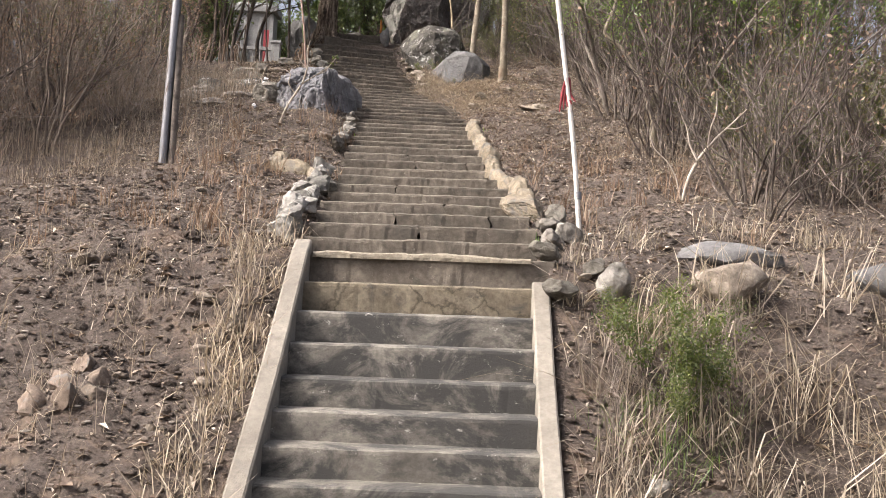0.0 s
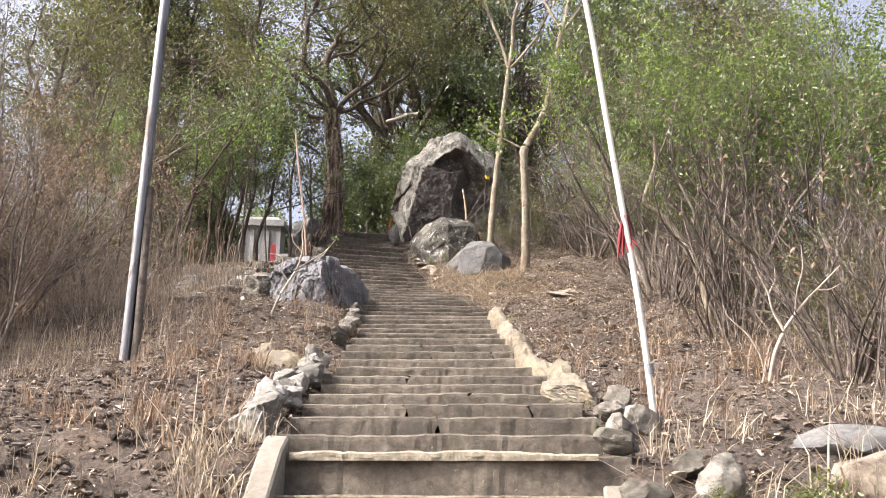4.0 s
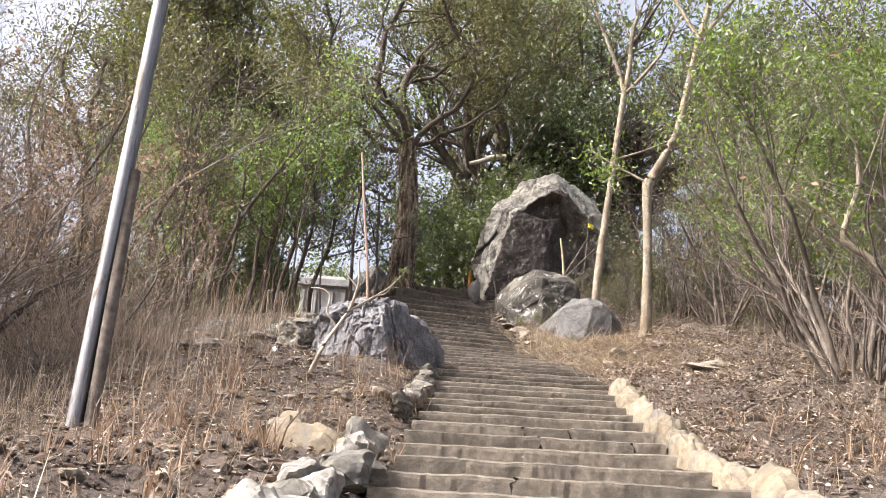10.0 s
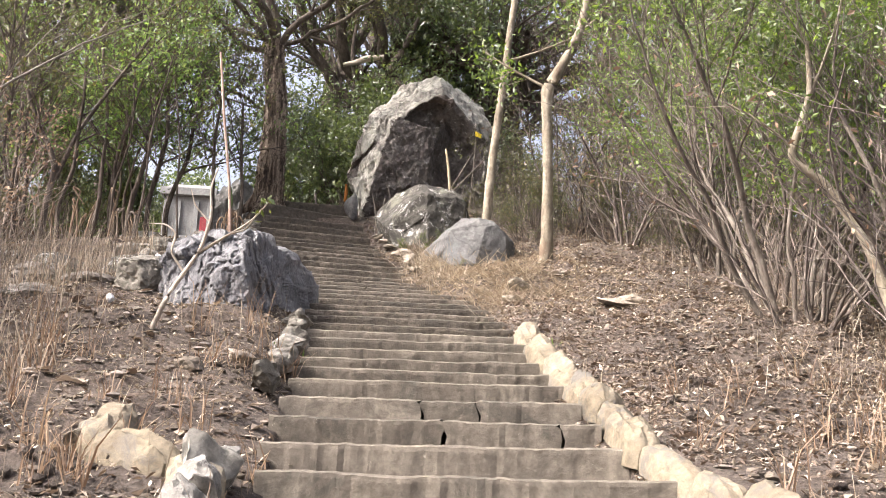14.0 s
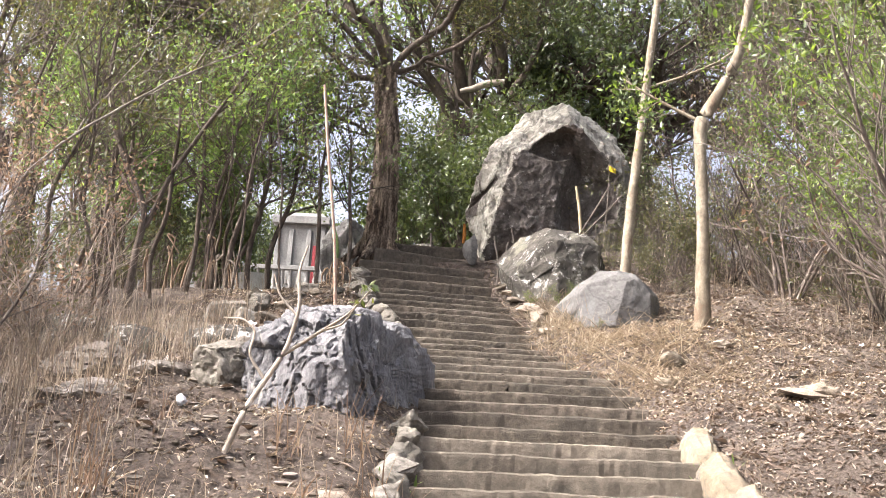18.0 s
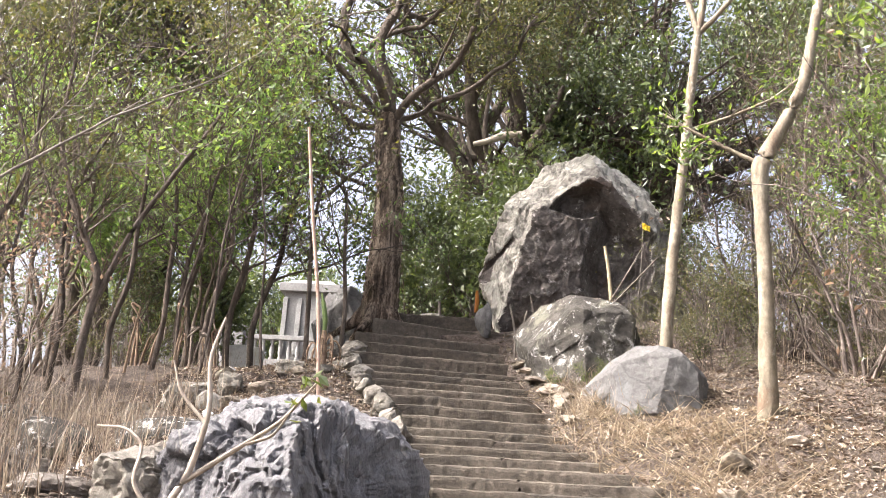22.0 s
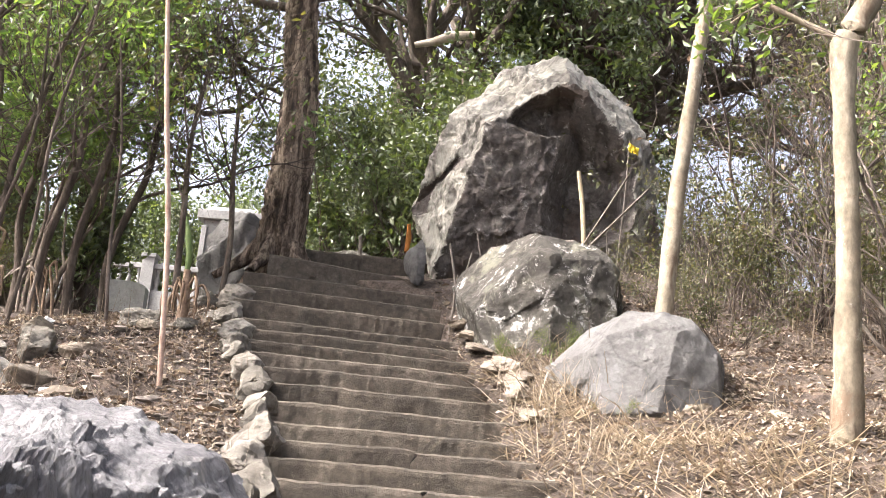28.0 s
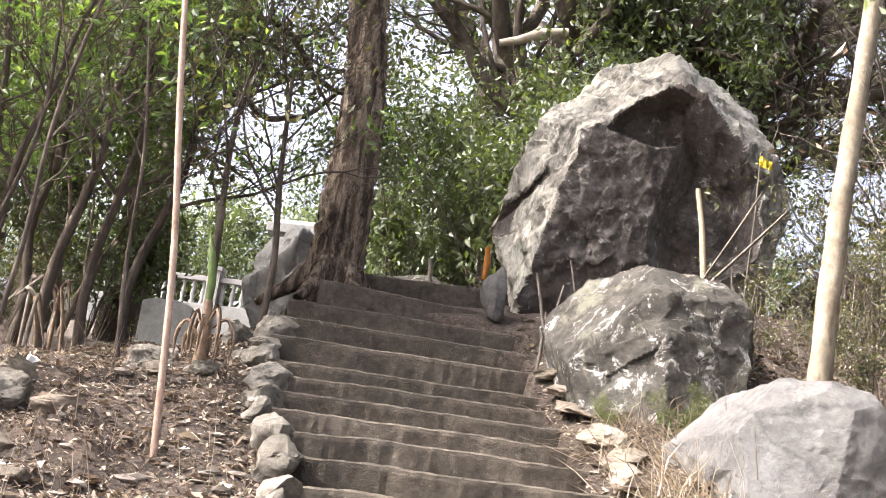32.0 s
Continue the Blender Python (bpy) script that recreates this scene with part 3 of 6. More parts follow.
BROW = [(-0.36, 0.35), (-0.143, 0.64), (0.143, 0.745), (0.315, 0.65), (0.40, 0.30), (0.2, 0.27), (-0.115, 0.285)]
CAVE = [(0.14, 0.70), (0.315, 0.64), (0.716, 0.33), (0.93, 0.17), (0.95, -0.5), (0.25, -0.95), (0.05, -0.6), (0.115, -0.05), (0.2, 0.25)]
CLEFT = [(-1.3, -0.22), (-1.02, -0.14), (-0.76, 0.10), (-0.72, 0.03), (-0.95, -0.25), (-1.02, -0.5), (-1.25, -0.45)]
# front planes 0 and 1 and the hollows get the shade-darkened rock
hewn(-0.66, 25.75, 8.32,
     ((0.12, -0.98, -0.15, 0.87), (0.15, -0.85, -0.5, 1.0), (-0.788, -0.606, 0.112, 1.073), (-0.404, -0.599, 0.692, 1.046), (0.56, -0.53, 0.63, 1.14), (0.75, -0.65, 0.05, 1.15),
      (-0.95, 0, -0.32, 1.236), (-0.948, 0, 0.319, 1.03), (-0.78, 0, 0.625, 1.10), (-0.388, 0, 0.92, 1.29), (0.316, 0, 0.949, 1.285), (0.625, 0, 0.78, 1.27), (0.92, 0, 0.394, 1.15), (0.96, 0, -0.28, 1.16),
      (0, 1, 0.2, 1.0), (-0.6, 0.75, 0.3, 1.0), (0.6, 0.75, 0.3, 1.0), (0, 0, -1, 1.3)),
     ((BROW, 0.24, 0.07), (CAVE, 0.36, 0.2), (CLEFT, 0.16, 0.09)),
     5, (M_boulder, M_bouldershade), "huge weathered grey boulder with an overhanging brow", 7, 3.6, 0.028, 0.05, (1, 1, 0.7), 0.03, (0, 1), 26)
hewn(-0.62, 22.98, 6.5,
     ((-0.72, -0.42, 0.55, 0.44), (0.10, 0.05, 1, 0.60), (-0.35, -0.92, 0.12, 0.46), (0.42, -0.86, 0.16, 0.47), (0.2, -0.6, 0.76, 0.555), (0.97, -0.2, 0.0, 0.56), (-0.95, -0.1, -0.3, 0.52), (0, 1, 0.2, 0.6), (0, 0, -1, 0.75), (0.75, 0, 0.66, 0.66)),
     (), 9, (M_boulder2, M_lichentop), "dark boulder blotched with pale lichen beside the stairs", 6, 3.6, 0.022, 0.018, (1, 1, 1), 0.012, (1,), 20)
hewn(-0.03, 21.4, 5.84,
     ((-0.12, -0.93, 0.34, 0.37), (0.08, 0.1, 1, 0.40), (-0.95, -0.3, -0.05, 0.41), (0.94, -0.25, 0.1, 0.44), (0.5, -0.6, -0.62, 0.46), (-0.72, -0.2, 0.66, 0.41), (0.72, -0.25, 0.64, 0.46), (0, -0.5, -0.86, 0.42), (0, 1, 0.1, 0.45), (0, 0, -1, 0.5), (0.42, -0.88, 0.2, 0.385), (-0.3, -0.62, 0.72, 0.425), (0.2, -0.75, 0.63, 0.44)),
     (([(-0.5, -0.1), (-0.36, 0.0), (-0.3, -0.16), (-0.5, -0.22)], 0.08, 0.03),), 12, (M_greyrock,), "smooth pale grey rock on the dry slope", 6, 3.0, 0.007, 0.010, (1, 1, 1.2), 0.008, (), 14)
hewn(-2.16, 17.1, 4.5,
     ((-0.26, -0.74, 0.62, 0.62), (0, -0.2, 1, 0.445), (-0.85, -0.2, 0.5, 0.54), (0.95, -0.2, 0.25, 0.36), (0, 1, 0, 1.25), (0, 0, -1, 0.9), (-0.5, -0.3, 0.8, 0.52), (-0.6, -0.8, 0.1, 0.68), (0.5, -0.1, 0.85, 0.50), (0.1, -0.98, 0.1, 0.86)),
     (), 21, (M_bluerock,), "blue-grey fissured limestone boulder beside the stairs", 7, 4.6, 0.07, 0.032, (1.3, 1.3, 0.6), 0.05, (), 9, 0.3)
boulder(-2.75, 16.9, gz(-2.75, 16.9) + 0.02, (0.3, 0.4, 0.3), 22, M_kerbwhite, "tan rock leaning on the limestone boulder", detail=5, cuts=14, flat=0.62, rough=0.1)
boulder(-3.62, 26.15, 7.32, (0.47, 0.42, 0.86), 31, M_greyrock, "upright grey boulder behind the tree at the stair head", detail=5, cuts=14, flat=0.66)
boulder(-2.75, 26.6, 7.35, (0.75, 0.5, 0.42), 34, M_boulder2, "low pale-speckled rock behind the stair head", detail=5, cuts=12, flat=0.68)
boulder(1.25, 26.2, 7.3, (0.8, 0.7, 0.75), 33, M_boulder2, "pale lichened rock among dry scrub", detail=4)


# ---- kerbs of plastered stones ----
def kerb(label, places, mat, seed):
    """A row of stones set on edge along the stairs: (x, y, size along, size across, height)."""
    top = tagged(new("stone_kerb"), label, "kerb", kind="structure")
    for k, (x, y, along, across, high) in enumerate(places):
        me = rock_mesh("kerb_stone", (across, along, high), seed + k, mat, detail=4, cuts=14, rough=0.16, fine=0.05, flat=0.52)
        put("kerb_stone", me, top, pose(x, y, float(np.interp(y, PROFILE_Y, PROFILE_Z)) + high * 0.35, 12, 0, random.Random(seed + k).uniform(-20, 20)))
    return top


def along_edge(edge, y0, y1, step, out, across, high, seed):
    rng, y, got = random.Random(seed), y0, []
    while y < y1:
        ln = step * rng.uniform(0.75, 1.3)
        got.append((float(edge(y)) + out + rng.uniform(-0.04, 0.04), y + ln / 2, ln * 0.62, across * rng.uniform(0.8, 1.25), high * rng.uniform(0.8, 1.25)))
        y += ln * 0.95
    return got


def sweep_kerb(label, path, width, height, seg, mat, seed):
    """A plastered kerb in lengths: a rounded bead swept along the path, with open joints."""
    top = tagged(new("stone_kerb"), label, "kerb", kind="structure")
    rng, P = random.Random(seed), np.array(path, float)
    run = np.concatenate([[0], np.cumsum(np.hypot(*np.diff(P, axis=0).T))])
    at = lambda d: Vector((float(np.interp(d, run, P[:, 0])), float(np.interp(d, run, P[:, 1]))))
    a = 0.0
    while a < run[-1] - 0.12:
        b = min(run[-1], a + seg * rng.uniform(0.65, 1.35))
        fat, n, k, rows = rng.uniform(0.85, 1.15), 14, 17, []
        bm = bmesh.new()
        for i in range(n + 1):
            d = a + 0.008 + (b - a - 0.016) * i / n
            c, t = at(d), (at(d + 0.05) - at(d - 0.05)).normalized()
            side, end = Vector((t.y, -t.x)), 1 - 0.42 * abs(2 * i / n - 1) ** 5
            zc = float(np.interp(c.y, PROFILE_Y, PROFILE_Z)) - 0.06
            row = []
            for j in range(k):
                g = math.pi * j / (k - 1)
                near, spots = noise.voronoi((d * 7, g * 2.2, seed))
                lump = 1 + 0.24 * noise.noise((d * 3, g * 1.1, seed)) + 0.12 * noise.noise((d * 14, g * 5, seed)) + 0.15 * noise.noise(spots[0] * 5.1)
                o, h = math.cos(g) * width * 0.5 * fat * end * lump, math.sin(g) ** 0.75 * (height + 0.06) * fat * end * lump
                row.append(bm.verts.new((c.x + side.x * o, c.y + side.y * o, zc + h)))
            rows.append(row)
        for r0, r1 in zip(rows, rows[1:]):
            for j in range(k - 1):
                bm.faces.new((r0[j], r0[j + 1], r1[j + 1], r1[j]))
        bm.faces.new(rows[0])
        bm.faces.new(rows[-1][::-1])
        bmesh.ops.recalc_face_normals(bm, faces=bm.faces)
        part("kerb_stone", bm, mat, top, smooth=True).data.set_sharp_from_angle(angle=radians(28))
        a = b
    return top


edge_path = lambda edge, y0, y1, out: [(float(edge(y)) + out + 0.05 * math.sin(y * 2.3), y) for y in np.linspace(y0, y1, 30)]
sweep_kerb("ochre plastered stone kerb along the stairs", edge_path(stair_right, 10.7, 16.8, 0.2), 0.19, 0.105, 0.5, M_kerb, 50)
kerb("rough grey and white stone kerb along the stairs", along_edge(stair_left, 8.7, 12.4, 0.27, -0.22, 0.15, 0.14, 90), M_kerbgrey, 90)
sweep_kerb("curled pale plastered kerb beside the stairs", [(-2.02, 13.25), (-2.0, 12.95), (-1.92, 12.7), (-1.72, 12.55), (-1.5, 12.4), (-1.42, 12.0)], 0.2, 0.10, 0.36, M_kerb, 55)
kerb("pale plastered stone kerb along the stairs", along_edge(stair_left, 14.3, 16.5, 0.3, -0.17, 0.13, 0.12, 130), M_kerbwhite, 130)
kerb("whitish rubble stone kerb beside the upper steps", along_edge(stair_left, 18.4, 23.6, 0.36, -0.17, 0.15, 0.12, 150), M_kerbwhite, 150)
kerb("flat rubble stones beside the upper steps", along_edge(stair_right, 20.9, 23.4, 0.42, 0.2, 0.17, 0.06, 170), M_stone, 170)

boulder(0.62, 10.62, float(np.interp(10.62, PROFILE_Y, PROFILE_Z)) + 0.04, (0.19, 0.44, 0.13), 60, M_kerb, "broad ochre plastered lump ending the kerb", detail=5, cuts=10, flat=0.72, rough=0.06, turn=18, tilt=14)
# ---- outcrops in the bank ----
boulder(1.95, 8.35, gz(1.95, 8.35) + 0.02, (0.34, 0.28, 0.22), 61, M_stone, "pale tan rock half buried in the grassy bank", detail=4, cuts=12, flat=0.66, rough=0.08)
boulder(2.25, 9.25, gz(2.25, 9.25) - 0.05, (0.55, 0.35, 0.13), 62, M_greyrock, "flat grey slab of rock lying in the bank", detail=4, cuts=12, flat=0.66, rough=0.06)
boulder(3.3, 9.0, gz(3.3, 9.0) - 0.02, (0.4, 0.3, 0.18), 63, M_greyrock, "grey rock in the dry grass", detail=4, cuts=12, flat=0.66, rough=0.06)
boulder(1.09, 17.6, gz(1.09, 17.6) + 0.02, (0.24, 0.16, 0.05), 64, M_stone, "flat tan stone slab on the litter", detail=3, cuts=12, flat=0.62)
boulder(-4.1, 18.6, gz(-4.1, 18.6), (0.35, 0.3, 0.2), 65, M_boulder2, "low grey rock among dry stalks", detail=4)
boulder(-3.35, 18.9, gz(-3.35, 18.9), (0.4, 0.3, 0.2), 66, M_boulder2, "low grey rock among dry stalks", detail=4)
boulder(-4.9, 19.6, gz(-4.9, 19.6), (0.5, 0.35, 0.3), 67, M_boulder2, "low grey rock among dry stalks", detail=4)
boulder(-3.75, 21.0, gz(-3.75, 21.0) + 0.02, (0.17, 0.14, 0.13), 68, M_kerbgrey, "whitish stone on the slope", detail=4)

for k, (x, y, sx, sy, sz) in enumerate(((-2.95, 17.7, 0.4, 0.45, 0.2), (-3.35, 17.1, 0.45, 0.4, 0.16), (-3.95, 17.7, 0.5, 0.45, 0.2), (-4.45, 17.0, 0.4, 0.4, 0.18), (-3.55, 16.4, 0.35, 0.3, 0.12), (-2.75, 18.6, 0.3, 0.35, 0.18))):
    boulder(x, y, gz(x, y), (sx, sy, sz), 81 + k, M_bedrock, "low brown-grey bedrock showing through the dry slope", detail=5, cuts=14, flat=0.62, rough=0.1, turn=k * 40)
for k, (x, y, r) in enumerate(((-4.05, 21.2, 0.3), (-3.75, 21.5, 0.22), (-4.3, 20.8, 0.26), (-3.45, 22.6, 0.2), (-3.2, 23.3, 0.16), (-2.95, 22.9, 0.18), (-3.05, 22.3, 0.12))):
    boulder(x, y, gz(x, y) + r * 0.1, (r, r * 0.85, r * 0.75), 91 + k, M_kerbwhite, "pale broken rock among stems on the slope", detail=5, cuts=16, flat=0.58, rough=0.12, turn=k * 70)

# ---- loose stones ----
STONE_MESHES = [rock_mesh("loose_stone", (1, 0.8, 0.5), 200 + k, M_stone, detail=4, cuts=20, rough=0.10, fine=0.05, flat=0.56) for k in range(5)]


PALE_MESHES = [rock_mesh("loose_stone", (1, 0.85, 0.75), 220 + k, M_kerbwhite, detail=4, cuts=18, rough=0.12, fine=0.05, flat=0.6) for k in range(4)]
BROWN_MESHES = [rock_mesh("loose_stone", (0.8, 0.7, 1), 230 + k, M_brownstone, detail=4, cuts=18, rough=0.1, fine=0.04, flat=0.56) for k in range(3)]


def stone(x, y, r, seed, label="loose tan stone half sunk in dry soil", meshes=STONE_MESHES, lift=0.18):
    rng = random.Random(seed)
    m = pose(x, y, gz(x, y) + r * lift, rng.uniform(-14, 14), rng.uniform(-14, 14), rng.uniform(0, 360)) @ Matrix.Diagonal((r, r, r * rng.uniform(0.8, 1.2), 1))
    return tagged(put("loose_stone", meshes[seed % len(meshes)], None, m), label, "stone", "loose stones")


for k, (x, y, r) in enumerate(((0.74, 7.98, 0.16), (1.16, 8.12, 0.16), (1.02, 8.32, 0.10), (0.47, 8.42, 0.09), (0.68, 8.4, 0.13), (0.74, 8.95, 0.13), (0.62, 8.15, 0.09), (0.88, 9.2, 0.14), (0.78, 9.6, 0.13), (0.86, 9.95, 0.12), (1.04, 6.15, 0.12), (1.24, 6.6, 0.1))):
    stone(x, y, r * 1.15, k + 7, "pale lichened stone beside the stair head", PALE_MESHES, 0.55)
for k, (x, y, r) in enumerate(((-2.27, 6.62, 0.17), (-2.08, 6.60, 0.19), (-1.93, 6.68, 0.14), (-2.16, 6.80, 0.17), (-1.98, 6.86, 0.15), (-2.10, 6.98, 0.14))):
    stone(x - 0.14, y + 0.28, r, k + 3, "reddish brown split stone on the bank", BROWN_MESHES, -0.12)
for k, (x, y, r) in enumerate([(1.6, 7.9, 0.1), (1.8, 9.6, 0.09),
                              (-1.55, 7.45, 0.1), (-1.5, 7.2, 0.08), (-1.65, 7.9, 0.12), (-1.4, 7.6, 0.1), (-2.6, 8.3, 0.12), (-1.35, 8.9, 0.13),
                              (-3.5, 20.9, 0.2), (-4.0, 20.3, 0.24), (-3.3, 22.2, 0.13), (1.15, 17.6, 0.2), (-1.72, 14.9, 0.17), (-1.95, 14.5, 0.13), (-2.0, 12.9, 0.2), (0.3, 19.0, 0.22), (0.75, 19.2, 0.14),
                              (0.2, 18.3, 0.13), (1.3, 20.4, 0.15), (-3.4, 21.3, 0.16), (-3.9, 21.8, 0.2), (-3.1, 20.3, 0.14), (-3.6, 19.6, 0.13), (0.65, 20.9, 0.12)]):
    stone(x, y, r, k)
rng = random.Random(5)
for k in range(110):
    side = rng.choice((-1, 1))
    y = rng.uniform(6, 24)
    x = (float(stair_left(y)) - rng.uniform(0.35, 3.0)) if side < 0 else (float(stair_right(y)) + rng.uniform(0.35, 3.2))
    stone(x, y, rng.uniform(0.035, 0.085), k + 40)


# ---- plants ----
class Wood:
    """Collects tubes (branches) and leaves of one plant."""

    def __init__(self, seed):
        self.V, self.F, self.nv, self.tips = [], [], 0, []
        self.rng = random.Random(seed)
        self.np = np.random.RandomState(seed)

    def tube(self, pts, rad):
        k = 20 if rad[0] > 0.2 else 10 if rad[0] > 0.06 else 5 if rad[0] > 0.014 else 3
        pts = np.asarray(pts, float)
        n = len(pts)
        tan = np.gradient(pts, axis=0)
        tan /= np.linalg.norm(tan, axis=1)[:, None] + 1e-9
        ref = np.where(np.abs(tan[:, 2:3]) > 0.9, np.array([[1.0, 0, 0]]), np.array([[0, 0, 1.0]]))
        a = np.cross(tan, ref)
        a /= np.linalg.norm(a, axis=1)[:, None] + 1e-9
        b = np.cross(tan, a)
        ang = np.arange(k) * 2 * np.pi / k
        ring = pts[:, None] + (a[:, None] * np.cos(ang)[None, :, None] + b[:, None] * np.sin(ang)[None, :, None]) * np.asarray(rad)[:, None, None]
        if rad[0] > 0.06:
            ring += (ring - pts[:, None]) * (0.2 * self.np.rand(n, k, 1) - 0.1 + 0.12 * self.np.rand(1, k, 1))
        i = (np.arange(n - 1)[:, None] * k + np.arange(k)[None]).ravel()
        j = (np.arange(n - 1)[:, None] * k + (np.arange(k)[None] + 1) % k).ravel()
        self.V.append(ring.reshape(-1, 3))
        self.F.append(np.stack([i, j, j + k, i + k], -1) + self.nv)
        self.nv += n * k

    def grow(self, p, d, length, r, lev, P, taper=0.5):
        R = self.rng
        n = max(4, int(length / P["seg"]))
        d = Vector(d).normalized()
        pts, rad, dirs = [Vector(p)], [r], [d]
        for i in range(n):
            w = P["wob"] * (1 if lev else P.get("wob0", 0.5))
            d = (d + Vector((R.gauss(0, w), R.gauss(0, w), R.gauss(0, w) + P["up"]))).normalized()
            pts.append(pts[-1] + d * (length / n))
            dirs.append(d)
            rad.append(r * (1 - (1 - taper) * (i + 1) / n))
        self.tube(pts, rad)
        last = lev >= P["levels"]
        if lev >= P["levels"] - P.get("leaflev", 1) + 1:
            self.tips += pts[len(pts) // 3:]
        if last:
            return pts
        kids = P["kids"][min(lev, len(P["kids"]) - 1)]
        lo = P["lo"][min(lev, len(P["lo"]) - 1)]
        for c in range(kids):
            t = lo + (1 - lo) * (c + R.random()) / kids
            i = min(n, max(1, int(t * n)))
            az = R.uniform(0, 2 * math.pi)
            side = Vector((math.cos(az), math.sin(az), R.uniform(-0.2, 0.5)))
            side = (side - dirs[i] * side.dot(dirs[i])).normalized()
            sp = P["spread"] * R.uniform(0.7, 1.3)
            cd = dirs[i] * math.cos(sp) + side * math.sin(sp)
            self.grow(pts[i], cd, length * P["ratio"] * R.uniform(0.7, 1.25), min(rad[i] * 0.75, max(0.005, rad[i] * P["thin"] * R.uniform(0.8, 1.2))), lev + 1, P, 0.35)
        return pts

    def wood(self, name, mat):
        return mesh_np(name, np.concatenate(self.V), np.concatenate(self.F), [mat], True)

    def leaves(self, name, mat, count, size, spread, long=2.2, droop=0.3, keep=None, gap=-0.1):
        T = np.array([list(t) for t in self.tips])
        if keep is not None:
            T = T[keep(T)]
        if gap > -1:
            T = T[vnoise(T[:, 0] * 2.1 + T[:, 2] * 1.3, T[:, 1] * 2.1 - T[:, 2] * 1.7, 3) + 0.5 * vnoise(T[:, 0] * 5 - T[:, 2] * 4, T[:, 1] * 5 + T[:, 2] * 3, 8) > gap]
        N = self.np
        clump = T[N.randint(0, len(T), count)]
        c = clump + N.normal(0, spread, (count, 3))
        s = size * N.uniform(0.6, 1.3, (count, 1))
        u = N.normal(0, 1, (count, 3)) + np.array([0, 0, -droop])
        u /= np.linalg.norm(u, axis=1)[:, None]
        w = np.cross(u, N.normal(0, 1, (count, 3)))
        w /= np.linalg.norm(w, axis=1)[:, None] + 1e-9
        bend = np.cross(u, w) * s * 0.18
        V = np.stack([c - u * s, c + w * s / long + bend, c + u * s, c - w * s / long + bend], 1).reshape(-1, 3)
        return mesh_np(name, V, np.arange(count * 4).reshape(-1, 4), [mat])


def plant(name, wood, bark, leaf, label, category="tree", count=0, size=0.05, spread=0.12, part_names=("trunk", "crown"), base=(0, 0, 0), **kw):
    """One plant: an Empty at its foot with its wood and its leaves."""
    top = tagged(new(name), label, category)
    top.matrix_basis = pose(*base)
    put(part_names[0], wood.wood(part_names[0], bark), top)
    if count:
        put(part_names[1], wood.leaves(part_names[1], leaf, count, size, spread, **kw), top)
    return top


def again(ob, x, y, scale=1.0, turn=0.0, label="", sink=0.05, group=""):
    m = pose(x, y, gz(x, y) - sink, 0, 0, turn)
    c = copy_thing(ob, m)
    c.scale = (scale, scale, scale)
    if label or group:
        tagged(c, label, group=group)
    return c


def lead(w, pts, rad):
    """A trunk along given points, smoothed; returns its points and radii."""
    pts, t = np.array(pts, float), np.linspace(0, 1, len(pts))
    tt = np.linspace(0, 1, len(pts) * (14 if rad[0] > 0.2 else 5))
    P = np.stack([np.interp(tt, t, pts[:, k]) for k in range(3)], -1)
    for _ in range(3):
        P[1:-1] = (P[:-2] + 2 * P[1:-1] + P[2:]) / 4
    Rr = np.interp(tt, t, rad)
    w.tube(P, Rr)
    return P, Rr


# gnarled flaky-barked tree at the stair head
w = Wood(11)
lead(w, [(0.0, 0, -0.2), (0.02, 0, 0.25), (0.03, 0, 0.9), (0.03, 0.02, 1.6), (-0.06, 0.05, 2.3), (-0.1, 0.05, 2.75)], [0.25, 0.205, 0.18, 0.162, 0.15, 0.145])
for k in range(6):
    a = k * 1.05 + 0.3
    lead(w, [(math.cos(a) * 0.13, math.sin(a) * 0.13, 0.2), (math.cos(a) * 0.3, math.sin(a) * 0.3, 0.0), (math.cos(a) * 0.55, math.sin(a) * 0.55, -0.18)], [0.09, 0.06, 0.03])
CP = dict(levels=3, seg=0.15, wob=0.2, wob0=1.1, up=0.03, kids=(5, 5, 3), lo=(0.25, 0.25, 0.3), spread=0.85, ratio=0.5, thin=0.45, leaflev=2)
limbs = Wood(14)
for d, ln, r in (((-1.0, -0.2, 0.16), 3.6, 0.05), ((-0.9, -0.45, 0.45), 3.4, 0.05), ((-0.25, -0.2, 1), 3.9, 0.066), ((0.15, 0.2, 1), 4.0, 0.07), ((0.55, -0.3, 0.85), 3.5, 0.058), ((0.9, 0.1, 0.6), 2.6, 0.042),
                 ((-0.25, 0.6, 0.8), 3.2, 0.048), ((-0.7, 0.5, 1.0), 3.8, 0.05)):
    limbs.grow((-0.06, 0.05, 2.62), d, ln, r, 0, CP)
centre_tree = plant("tree", w, M_bark, L_olive, "gnarled tree with flaky brown bark and sparse olive leaves", base=(-3.0, 24.85, 7.12))
put("branchwork", limbs.wood("branchwork", M_barkdark), centre_tree, None, "crooked dark limbs and twigs")
put("crown", limbs.leaves("crown", L_olive, 25000, 0.034, 0.14, keep=lambda T: ((T[:, 2] > 3.3) | (T[:, 0] < -0.6)) & (np.abs(T[:, 2] - 3.6 + 1.02 * T[:, 0]) > 0.9), gap=-0.3), centre_tree, None, "small olive-green leaves in loose sprays")

